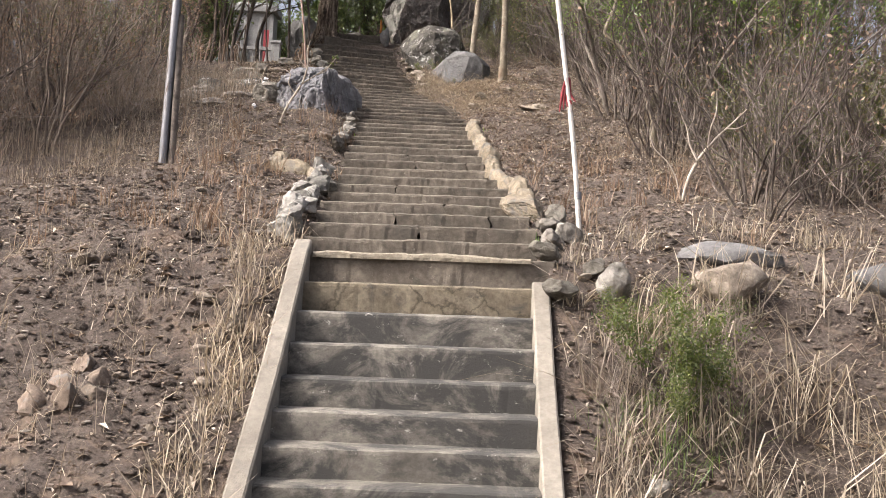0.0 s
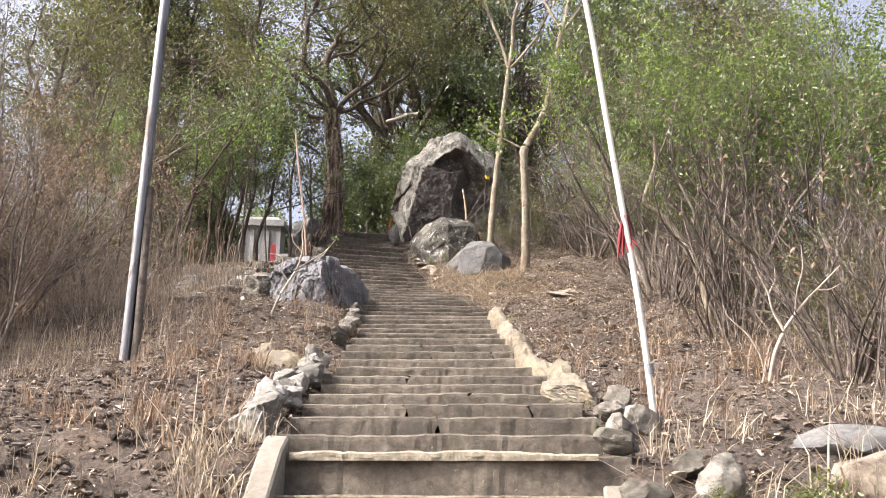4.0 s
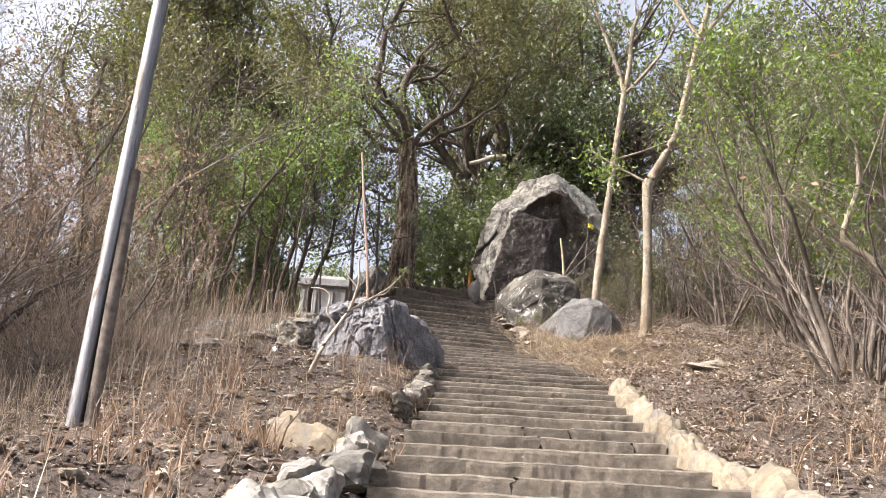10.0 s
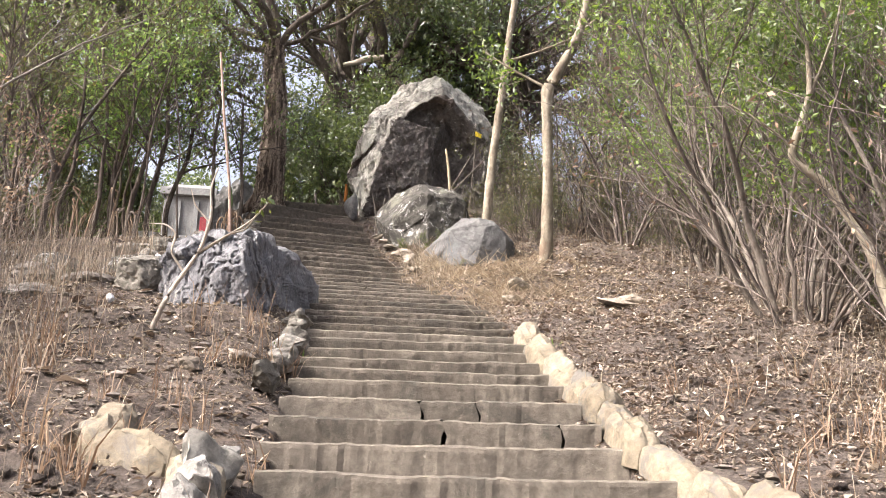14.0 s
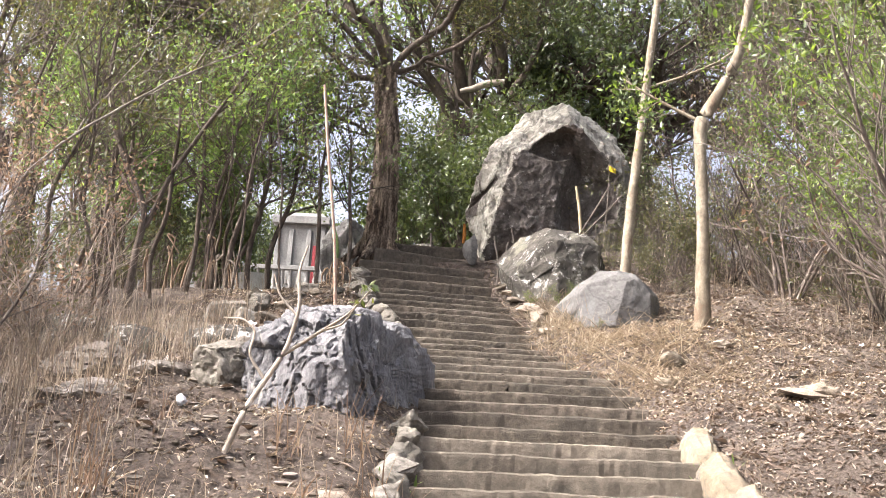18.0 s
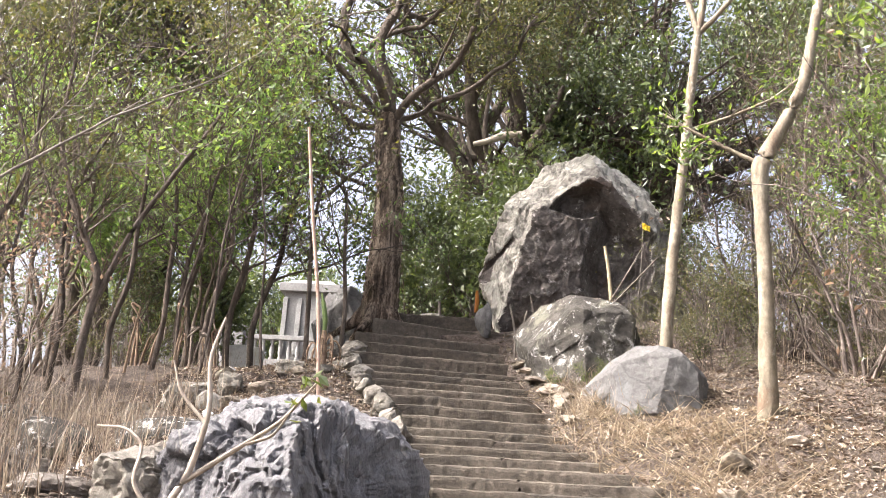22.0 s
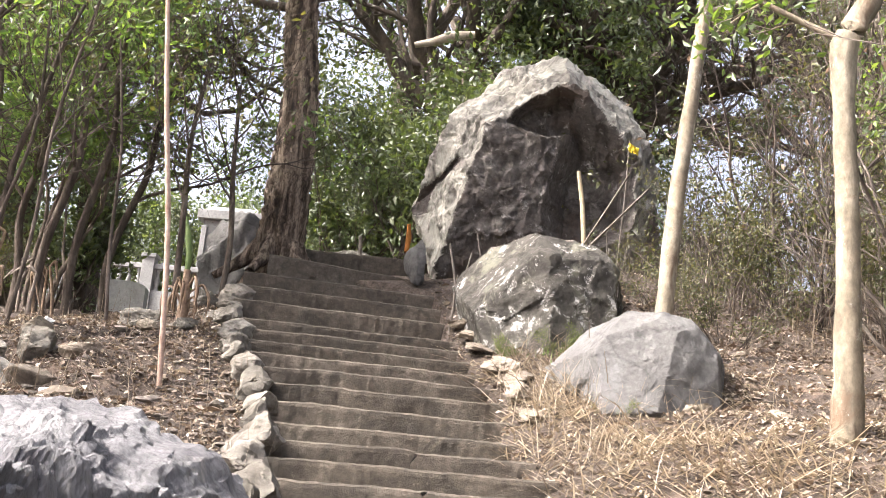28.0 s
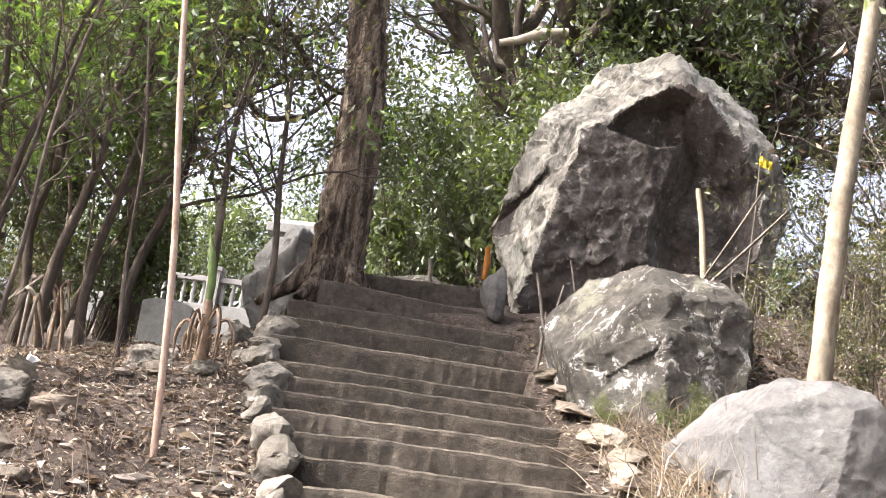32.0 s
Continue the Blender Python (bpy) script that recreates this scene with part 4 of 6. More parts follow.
# two slender pale-barked trees
w = Wood(12)
lead(w, [(0, 0, -0.3), (0.02, 0, 0.4), (0.07, 0, 1.2), (0.17, 0.02, 2.2), (0.24, 0, 3.0), (0.30, 0, 3.6)], [0.07, 0.056, 0.05, 0.046, 0.042, 0.038])
SP = dict(levels=3, seg=0.2, wob=0.13, up=0.06, kids=(4, 4, 3), lo=(0.35, 0.3, 0.3), spread=0.6, ratio=0.55, thin=0.5, leaflev=2)
for d, ln, r in (((0.25, 0, 1), 2.6, 0.042), ((-0.2, 0.1, 1), 2.4, 0.036), ((0.6, -0.3, 0.7), 1.8, 0.03)):
    w.grow((0.30, 0, 3.55), d, ln, r, 0, SP)
w.grow((0.2, 0, 2.5), (0.9, 0.1, 0.35), 1.3, 0.02, 1, SP)
plant("tree", w, M_barkpale, L_light, "slender pale-barked tree leaning slightly, thinly leaved", count=2600, size=0.035, spread=0.12, base=(0.14, 22.1, 6.12))
w = Wood(13)
lead(w, [(0, 0, -0.2), (0.0, 0, 0.3), (-0.01, 0, 1.0), (-0.04, 0, 1.65), (-0.05, 0, 1.92), (0.10, 0, 2.2), (0.30, 0, 2.6), (0.42, 0, 3.3), (0.55, 0, 4.0)],
     [0.088, 0.062, 0.055, 0.052, 0.066, 0.052, 0.045, 0.038, 0.034])
w.grow((-0.05, 0, 1.95), (-0.7, 0.1, 0.5), 0.9, 0.02, 1, SP)
for d, ln, r in (((0.2, 0, 1), 2.2, 0.045), ((-0.5, 0.2, 0.9), 1.9, 0.03), ((0.7, -0.1, 0.8), 1.9, 0.035)):
    w.grow((0.55, 0, 3.95), d, ln, r, 0, SP)
plant("tree", w, M_barkpale, L_light, "pale-barked tree with a knobbly fork, bare below", count=3200, size=0.035, spread=0.13, base=(0.68, 19.82, gz(0.68, 19.82)))

# broad dark trees behind the boulder
def dark_tree(seed, h, label, count=30000, keep=None):
    w = Wood(seed)
    lead(w, [(0, 0, -0.3), (0.05, 0, 0.8), (0.12, 0, h * 0.2), (0.22, 0.02, h * 0.36)], [0.34, 0.26, 0.22, 0.19])
    DP = dict(levels=3, seg=0.3, wob=0.17, wob0=1, up=0.05, kids=(7, 6, 5), lo=(0.2, 0.2, 0.25), spread=0.7, ratio=0.55, thin=0.5, leaflev=2)
    R = random.Random(seed)
    for k in range(8):
        a = k * 0.8 + R.uniform(-0.3, 0.3)
        w.grow((0.22, 0.02, h * R.uniform(0.26, 0.36)), (math.cos(a), math.sin(a), R.uniform(0.35, 1.3)), h * R.uniform(0.36, 0.5), 0.11, 0, DP)
    return plant("tree", w, M_barkdark, L_dark, label, count=count, size=0.05, spread=0.12, droop=0.8, keep=keep)


dark_a = dark_tree(41, 8.5, "broad dark evergreen tree with glossy leaves", 16000, lambda T: (np.abs(T[:, 0] + 0.05 - 0.12 * (T[:, 2] - 2)) > 0.42) | (T[:, 2] > 4.6) | (T[:, 2] < 1.6))
dark_b = dark_tree(42, 7.0, "dense dark evergreen tree behind the boulder", 17000, lambda T: (T[:, 0] * 0.64 - T[:, 1] * 0.77 > -1.7) & (T[:, 0] * 0.64 - T[:, 1] * 0.77 < 0.3))
dark_a.matrix_basis = pose(-2.0, 29.0, gz(-2.0, 29.0))
dark_b.matrix_basis = pose(0.4, 29.5, gz(0.4, 29.5), 0, 0, 50)
for src, x, y, s, turn in ((dark_a, 5.2, 33, 1.1, 130), (dark_b, 1.6, 36, 2.0, 150), (dark_a, 7.5, 35, 1.0, 70)):
    again(src, x, y, s, turn, group="trees behind the boulder")
# dark limb forking in front of the tree, with a bleached broken stub
w = Wood(44)
lead(w, [(0.1, 0, -3.2), (0.0, 0, -2.4), (0.05, 0, -1.5), (0.12, 0, -0.9), (0.3, 0, -0.45), (0.42, 0, 0.05), (0.75, 0, 0.55), (1.0, 0, 1.2)], [0.14, 0.12, 0.09, 0.085, 0.075, 0.065, 0.055, 0.035])
lead(w, [(0.25, 0, -0.55), (-0.1, 0, -0.2), (-0.2, 0, 0.5), (-0.1, 0, 1.4)], [0.05, 0.045, 0.04, 0.03])
limb = plant("forked_limb", w, M_barkdark, L_dry, "dark forked limb with a bleached stub before the evergreen tree", "branch", part_names=("limb", "leaves"), base=(-1.9, 28.0, gz(-1.9, 28.0) + 2.9))
w = Wood(45)
lead(w, [(-0.34, -0.06, 0.16), (-0.1, -0.06, 0.22), (0.1, -0.06, 0.31), (0.40, -0.06, 0.36)], [0.04, 0.055, 0.07, 0.045])
put("stub", w.wood("stub", M_barkbare), limb, None, "bleached broken stub")
# lone olive tree far on the shoulder
w = Wood(46)
lead(w, [(0, 0, -0.3), (0.1, 0, 0.8), (0.0, 0, 1.8)], [0.15, 0.12, 0.1])
for d in ((-0.6, 0, 1), (0.3, 0.2, 1), (0.7, -0.2, 0.7), (-0.2, -0.5, 1)):
    w.grow((0, 0, 1.75), d, 2.4, 0.06, 0, CP)
olive_tree = plant("tree", w, M_barkdark, L_olive, "small spreading tree with sparse olive foliage", count=6500, size=0.03, spread=0.09, base=(-8.2, 27.8, gz(-8.2, 27.8)))
for x, y, sc, turn in ((-6.9, 30.5, 1.3, 80), (-11, 31, 1.2, 200), (5.4, 26.5, 1.2, 130), (8.0, 30, 1.4, 20), (-8.6, 25.0, 1.2, 160), (-2.9, 34.0, 2.3, 110), (6.5, 31.0, 1.9, 20), (-7.6, 33, 1.8, 210), (-7.6, 29.2, 2.0, 40), (-9.8, 28.6, 1.9, 260)):
    again(olive_tree, x, y, sc, turn, group="olive trees")

# tall slender trees with greenish sprays beyond the grove
for seed, x, y in ((47, -6.6, 29.4), (49, -8.8, 30.2)):
    w, R = Wood(seed), random.Random(seed)
    lead(w, [(0, 0, -0.3), (0.1, 0, 0.9), (-0.1, 0.1, 2.0), (0.15, 0, 3.0), (0.1, 0.1, 3.9)], [0.13, 0.11, 0.095, 0.085, 0.07])
    for k in range(9):
        a = k * 0.7 + R.uniform(-0.3, 0.3)
        w.grow((0.1, 0.05, R.uniform(2.6, 3.8)), (math.cos(a), math.sin(a), R.uniform(0.4, 1.6)), R.uniform(2.6, 3.6), 0.05, 0, CP)
    plant("tree", w, M_barkdark, L_weed, "tall slender tree with loose greenish olive sprays", count=15000, size=0.036, spread=0.12, gap=-0.35, base=(x, y, gz(x, y))).scale = (1.4, 1.4, 1.4)

# leafy many-stemmed small trees on the shoulder of the hill
def stems_plant(name, stems, bark, leaf, label, category="shrub", count=0, size=0.045, spread=0.11, base=None, **kw):
    """A plant of several stems, each a part of its own; stems: the Wood of each."""
    top = tagged(new(name), label, category)
    if base:
        top.matrix_basis = pose(*base)
    for w in stems:
        put("stem", w.wood("stem", bark), top)
    if count:
        stems[0].tips = [t for w in stems for t in w.tips]
        put("foliage", stems[0].leaves("foliage", leaf, count, size, spread, **kw), top)
    return top


def thicket_tree(seed, h, bark, leaf, count, label, stems=5, bare=0.35, size=0.033, lean=0.28, kids=(6, 6, 4), thick=0.03, spread=0.075, name="shrub", wob=0.13):
    R, got = random.Random(seed), []
    TP = dict(levels=3, seg=0.16, wob=wob, wob0=0.8, up=0.05, kids=kids, lo=(bare, 0.25, 0.3), spread=0.55, ratio=0.45, thin=0.48, leaflev=2)
    for k in range(stems):
        w = Wood(seed * 20 + k)
        a = R.uniform(0, 6.3)
        w.grow((math.cos(a) * 0.28 * R.random(), math.sin(a) * 0.28 * R.random(), -0.1), (math.cos(a) * lean * R.random(), math.sin(a) * lean * R.random(), 1), h * R.uniform(0.65, 1), thick * R.uniform(0.6, 1.2), 0, TP, 0.25)
        got.append(w)
    return stems_plant(name, got, bark, leaf, label, count=count, size=size, spread=spread)


green_a = thicket_tree(51, 3.3, M_barkbrown, L_green, 6000, "many-stemmed small tree with fresh green leaves", bare=0.45, kids=(7, 6, 5))
green_b = thicket_tree(52, 3.0, M_barkbrown, L_green, 8000, "leafy green sapling clump with brown stems", stems=4, bare=0.5)
light_a = thicket_tree(53, 3.6, M_barkbrown, L_light, 5000, "tall shrub with bright yellow-green leaves over bare stems", stems=7, bare=0.45, size=0.04, spread=0.06, lean=0.5)
light_b = thicket_tree(54, 3.1, M_barkbrown, L_light, 4000, "leafy yellow-green shrub with grey stems", stems=7, bare=0.35, size=0.033, spread=0.045)
olive_a = thicket_tree(55, 5.0, M_barkgrey, L_olive, 2600, "thin dry-season shrub with olive brown leaves", stems=6, size=0.026)
olive_b = thicket_tree(56, 4.2, M_barkbrown, L_olive, 1500, "half-bare shrub with withered brown leaves", stems=6, size=0.024)
bare_a = thicket_tree(57, 2.8, M_barkplum, L_dry, 120, "bare grey-brown shrub, leafless in the dry season", stems=9, bare=0.25, lean=0.7, thick=0.026, kids=(5, 3, 2), wob=0.18)
bare_b = thicket_tree(58, 2.2, M_barkplum, L_dry, 80, "tangle of bare twigs", stems=10, bare=0.2, lean=0.9, thick=0.018, kids=(5, 3, 2), wob=0.2)
arch_a = thicket_tree(66, 3.0, M_barkstem, L_light, 7500, "arching many-stemmed shrub with fresh green leaves above bare stems", stems=7, bare=0.5, size=0.029, lean=0.6, kids=(8, 6, 4), thick=0.034, spread=0.07, wob=0.12)
arch_b = thicket_tree(67, 2.7, M_barkstem, L_light, 6500, "spreading green shrub with crooked grey-brown stems", stems=6, bare=0.5, size=0.028, lean=0.7, kids=(8, 6, 4), thick=0.03, spread=0.07, wob=0.14)
PLACES = {
    arch_a: ((2.2, 16.5, 1, 0), (3.0, 15.4, 1.0, 140), (3.5, 18.2, 1.1, 70), (2.9, 20.4, 0.9, 200)),
    arch_b: ((2.7, 17.8, 1, 0), (3.8, 16.6, 1.15, 200), (2.5, 19.2, 0.9, 110), (3.9, 20.6, 1.1, 300)),
    green_a: ((-6.9, 23.9, 0.9, 0), (-7.4, 26.9, 1.0, 300)),
    green_b: ((-5.0, 24.6, 0.9, 0), (-7.6, 26.5, 1.0, 90)),
    light_a: ((4.6, 17.4, 1, 140), (4.3, 21.0, 1.05, 250), (5.6, 20.0, 1.1, 40)),
    light_b: ((4.4, 15.4, 1, 0), (6.2, 16.5, 1.2, 100), (3.0, 23.0, 0.9, 200), (7.5, 22, 1.3, 10)),
    olive_a: ((-6.4, 18.8, 1, 0), (-6.6, 16.4, 0.85, 200), (-7.6, 19.6, 1.0, 100), (5.0, 24, 1.2, 60), (7.0, 27, 1.4, 20)),
    olive_b: ((-6.2, 14.4, 1, 0), (-7.6, 13.2, 1, 140), (6.4, 14.2, 1.0, 60), (5.4, 12.4, 0.9, 220), (1.9, 24.6, 0.9, 300), (-5.0, 14.0, 0.75, 250), (8.0, 18, 1.2, 200)),
    bare_a: ((2.9, 15.4, 1, 0), (3.6, 13.9, 1, 130), (4.5, 15.2, 1.1, 200), (2.4, 17.4, 1, 300), (3.2, 12.6, 0.9, 70), (4.7, 13.0, 1, 20), (2.0, 22.4, 0.9, 110), (1.6, 23.8, 0.9, 190), (2.8, 19.6, 1, 260),
             (-5.2, 17.5, 0.8, 40), (-5.3, 15.2, 0.8, 160), (-5.9, 12.9, 0.9, 280), (-6.4, 15.8, 0.9, 60)),
    bare_b: ((2.6, 14.4, 1, 0), (2.3, 16.3, 1, 100), (4.0, 16.8, 1.1, 210), (3.9, 12.2, 1, 310), (2.9, 21.6, 1, 50), (1.3, 25.0, 0.9, 150), (3.0, 11.2, 0.8, 80), (5.2, 11.0, 1, 170)),
}
bare_c = thicket_tree(60, 1.7, M_barkstalk, L_dry, 160, "thicket of thin dry brown stalks", stems=14, bare=0.15, lean=1.5, kids=(4, 3, 2), thick=0.011, size=0.022, wob=0.26)
brush = thicket_tree(63, 1.8, M_barkplum, L_olive, 2400, "dense low brush with fine olive leaves", stems=13, bare=0.1, lean=0.9, kids=(5, 3, 2), thick=0.015, size=0.026, spread=0.06, wob=0.18)
rng = random.Random(19)
spots_c = [(rng.uniform(-6.6, -3.9), rng.uniform(12.2, 20.5)) for k in range(14)] + [(rng.uniform(2.2, 5.5), rng.uniform(11.5, 24)) for k in range(12)]
drybrush = thicket_tree(65, 2.3, M_barkstalk, L_dry, 2600, "dense dry scrub with withered brown leaves", stems=11, bare=0.15, lean=0.8, kids=(5, 4, 3), thick=0.014, size=0.024, spread=0.07, wob=0.18)
PLACES[drybrush] = ((-5.4, 14.6, 0.8, 0), (-6.2, 13.8, 0.9, 60), (-6.9, 15.0, 1.0, 120), (-5.7, 16.2, 0.85, 180), (-6.6, 17.0, 1.0, 240), (-7.8, 16.2, 1.1, 300), (-5.6, 18.2, 0.9, 30), (-7.3, 18.9, 1.1, 90), (-8.6, 14.6, 1.2, 150), (-6.3, 12.6, 0.8, 210), (-7.5, 21.6, 1.1, 270))
PLACES[brush] = ((1.5, 23.7, 1, 0), (2.1, 23.2, 0.9, 60), (2.7, 24.0, 1.1, 120), (1.5, 25.2, 1.1, 180), (2.3, 25.3, 1.2, 240), (3.1, 22.6, 1, 300), (3.3, 24.9, 1.2, 30), (2.7, 21.4, 0.9, 90), (1.0, 24.6, 0.8, 150), (3.4, 19.9, 0.9, 200), (4.0, 18.0, 0.9, 260), (4.4, 22.2, 1.2, 10), (3.6, 15.0, 0.8, 70), (4.4, 14.0, 0.9, 130), (3.9, 12.4, 0.9, 20), (4.9, 12.9, 1.1, 80), (5.6, 14.9, 1.2, 190), (4.9, 16.4, 1.1, 240), (3.3, 16.9, 0.8, 300), (5.9, 12.0, 1.1, 330), (6.4, 17.2, 1.3, 15), (3.4, 13.6, 0.7, 75), (5.3, 18.7, 1.2, 145),
                 (0.75, 22.95, 0.5, 20), (0.95, 23.7, 0.65, 100), (0.35, 23.6, 0.4, 210), (-6.0, 25.0, 0.7, 200), (-7.0, 25.9, 0.9, 20), (-6.0, 17.2, 0.9, 80), (-6.7, 14.9, 1.0, 140), (-5.9, 19.2, 0.9, 250), (-7.2, 17.8, 1.1, 310), (-6.9, 21.0, 1.0, 45))
PLACES[bare_c] = tuple((x, y, rng.uniform(0.65, 1.15), rng.uniform(0, 360)) for x, y in spots_c if not (x > -4.6 and x < 0 and y < 14))
PLACES[bare_c] += tuple((rng.uniform(1.2, 3.4), rng.uniform(22.4, 25.5), 0.9, rng.uniform(0, 360)) for k in range(5))
for src, spots in PLACES.items():
    x, y, s, turn = spots[0]
    src.matrix_basis = pose(x, y, gz(x, y) - 0.05, 0, 0, turn)
    for x, y, s, turn in spots[1:]:
        again(src, x, y, s, turn, group="scrub on the slope")

# slanting grove trees left of the stair head
def grove_tree(x, y, pts, rads, seed, leaf, count, label, limbs=7, length=1.3):
    w = Wood(seed)
    P, Rr = lead(w, pts, rads)
    GP = dict(levels=2, seg=0.14, wob=0.15, wob0=1.0, up=0.06, kids=(7, 5), lo=(0.2, 0.25), spread=0.65, ratio=0.5, thin=0.5, leaflev=2)
    R, n = random.Random(seed), len(P)
    for k in range(limbs):
        i = int(n * (0.42 + 0.55 * (k + R.random()) / limbs))
        i = min(i, n - 1)
        a = R.uniform(0, 6.3)
        w.grow(P[i], (math.cos(a), math.sin(a), R.uniform(0.5, 1.3)), length * R.uniform(0.7, 1.3), Rr[i] * 0.5, 0, GP, 0.3)
    return plant("tree", w, M_barkgrove, leaf, label, count=int(count * 0.5), size=0.036, spread=0.07, base=(x, y, gz(x, y)))


GREEN_SEEDS = (301, 302, 303, 305, 311, 312)
for x, y, pts, rads, seed, count in (
        (-4.75, 23.8, [(0, 0, -0.2), (-0.03, 0, 0.35), (0.0, 0, 0.7), (0.10, 0, 1.1), (0.17, 0, 1.45), (0.15, 0, 1.9), (0.2, 0, 2.2), (0.3, 0, 2.8), (0.28, 0, 3.5)], [0.085, 0.075, 0.07, 0.066, 0.06, 0.055, 0.05, 0.042, 0.03], 301, 3600),
        (-4.5, 23.95, [(0, 0, -0.2), (-0.06, 0, 0.3), (-0.05, 0, 0.7), (0.04, 0, 1.15), (0.13, 0, 1.65), (0.05, 0, 2.3), (0.15, 0, 3.0)], [0.08, 0.07, 0.066, 0.06, 0.05, 0.042, 0.03], 302, 3600),
        (-4.3, 24.2, [(0, 0, -0.2), (-0.06, 0, 0.45), (0.02, 0, 0.8), (0.2, 0, 1.3), (0.22, 0, 1.8), (0.4, 0, 2.5), (0.35, 0, 3.2)], [0.075, 0.068, 0.062, 0.055, 0.048, 0.04, 0.028], 303, 3000),
        (-5.05, 24.0, [(0, 0, -0.2), (0.04, 0, 0.4), (-0.06, 0, 0.9), (0.08, 0, 1.5), (0.0, 0, 2.2), (0.15, 0, 3.0)], [0.075, 0.068, 0.06, 0.055, 0.045, 0.03], 305, 2600),
        (-3.62, 23.9, [(0, 0, -0.2), (-0.03, 0, 0.7), (-0.08, 0, 1.5), (0.05, 0, 2.6)], [0.055, 0.05, 0.04, 0.026], 304, 500),
        (-4.3, 22.2, [(0, 0, -0.2), (0.1, 0, 0.7), (0.1, 0, 1.5), (0.3, 0, 2.6)], [0.03, 0.027, 0.024, 0.018], 311, 1500),
        (-4.75, 22.9, [(0, 0, -0.2), (-0.05, 0, 0.7), (0.15, 0, 1.5), (0.05, 0, 2.8)], [0.034, 0.03, 0.026, 0.018], 312, 1500),
        (-3.9, 23.2, [(0, 0, -0.2), (-0.1, 0, 0.6), (-0.12, 0, 1.4), (-0.3, 0, 2.4)], [0.03, 0.027, 0.022, 0.016], 313, 1200),
        (-3.26, 23.95, [(0, 0, -0.2), (0.03, 0, 0.5), (-0.04, 0, 1.1), (-0.08, 0, 1.9)], [0.05, 0.046, 0.04, 0.026], 331, 300),
        (-5.9, 20.5, [(0, 0, -0.2), (0.15, 0, 0.7), (0.1, 0, 1.4), (0.45, 0, 2.2), (0.4, 0, 3.2)], [0.05, 0.045, 0.04, 0.032, 0.022], 321, 420),
        (-6.5, 21.4, [(0, 0, -0.2), (-0.1, 0, 0.7), (0.1, 0, 1.5), (-0.1, 0, 2.4), (0.2, 0, 3.4)], [0.055, 0.05, 0.042, 0.034, 0.024], 322, 500),
        (-5.0, 19.9, [(0, 0, -0.2), (0.05, 0, 0.6), (-0.2, 0, 1.3), (-0.15, 0, 2.1), (-0.5, 0, 3.0)], [0.04, 0.036, 0.03, 0.026, 0.018], 323, 350),
        (-6.9, 19.6, [(0, 0, -0.2), (0.2, 0, 0.8), (0.3, 0, 1.6), (0.8, 0, 2.6), (1.0, 0, 3.5)], [0.05, 0.045, 0.04, 0.03, 0.02], 324, 450),
        (-5.25, 21.6, [(0, 0, -0.2), (0.02, 0, 0.6), (0.1, 0, 1.1), (-0.25, 0, 1.7), (-0.55, 0, 2.5), (-0.5, 0, 3.4)], [0.085, 0.075, 0.07, 0.055, 0.042, 0.03], 306, 1500),
        (-5.15, 21.62, [(0, 0, 0.9), (0.2, 0, 1.5), (0.55, 0, 2.1), (0.95, 0, 2.75), (1.2, 0, 3.3)], [0.055, 0.05, 0.042, 0.034, 0.024], 307, 1500)):
    grove_tree(x, y, pts, [0.58 * r for r in rads], seed, L_green if seed in GREEN_SEEDS else L_olive, count, "slanting slender tree with thin fresh green foliage" if seed in GREEN_SEEDS else "crooked brown-stemmed tree forking low, thinly leaved")

R = random.Random(350)
for k in range(7):
    x, y, h = -6.5 + 0.3 * k + R.uniform(-0.1, 0.1), R.uniform(20.6, 23.4), R.uniform(2.4, 3.2)
    pts = [(0, 0, -0.2)] + [(0.1 * (j + 1) * R.uniform(-0.5, 0.7) + R.uniform(-0.06, 0.06), 0, h * (j + 1) / 6) for j in range(6)]
    grove_tree(x, y, pts, [0.034, 0.032, 0.03, 0.027, 0.023, 0.019, 0.014], 350 + k, L_green if k % 3 == 0 else L_olive, 260, "upright crooked brown stem with sparse leaves", 6, 0.9)

weed = thicket_tree(64, 0.62, M_barkstalk, L_weed, 3600, "feathery green weed bush among dry stalks", stems=12, bare=0.1, size=0.014, lean=1.2, kids=(6, 5, 2), thick=0.005, spread=0.03, wob=0.2)
weed.matrix_basis = pose(1.5, 7.4, gz(1.5, 7.4))
for x, y, sc, turn in ((1.2, 7.15, 0.75, 100), (1.75, 7.75, 0.8, 220), (1.35, 7.8, 0.6, 300), (-0.52, 22.35, 0.42, 40), (-0.3, 20.95, 0.3, 160), (-0.75, 22.4, 0.34, 260)):
    again(weed, x, y, sc, turn, group="weeds on the bank")

# dark under-storey along the crest
under = thicket_tree(59, 2.6, M_barkdark, L_dark, 8000, "dense dark evergreen bush under the trees", stems=7, bare=0.05, size=0.05, lean=0.8, thick=0.02, spread=0.14)
under.matrix_basis = pose(-0.9, 28.4, gz(-0.9, 28.4))
for k, (x, y) in enumerate(((-2.75, 27.5), (-2.3, 29.4), (-2.75, 30.2), (-6.8, 28.9),  (-0.4, 28.8), (6.6, 30.5), (-1.6, 27.2))):
    again(under, x, y, 0.75 + 0.1 * (k % 4), k * 77, group="bushes under the trees")


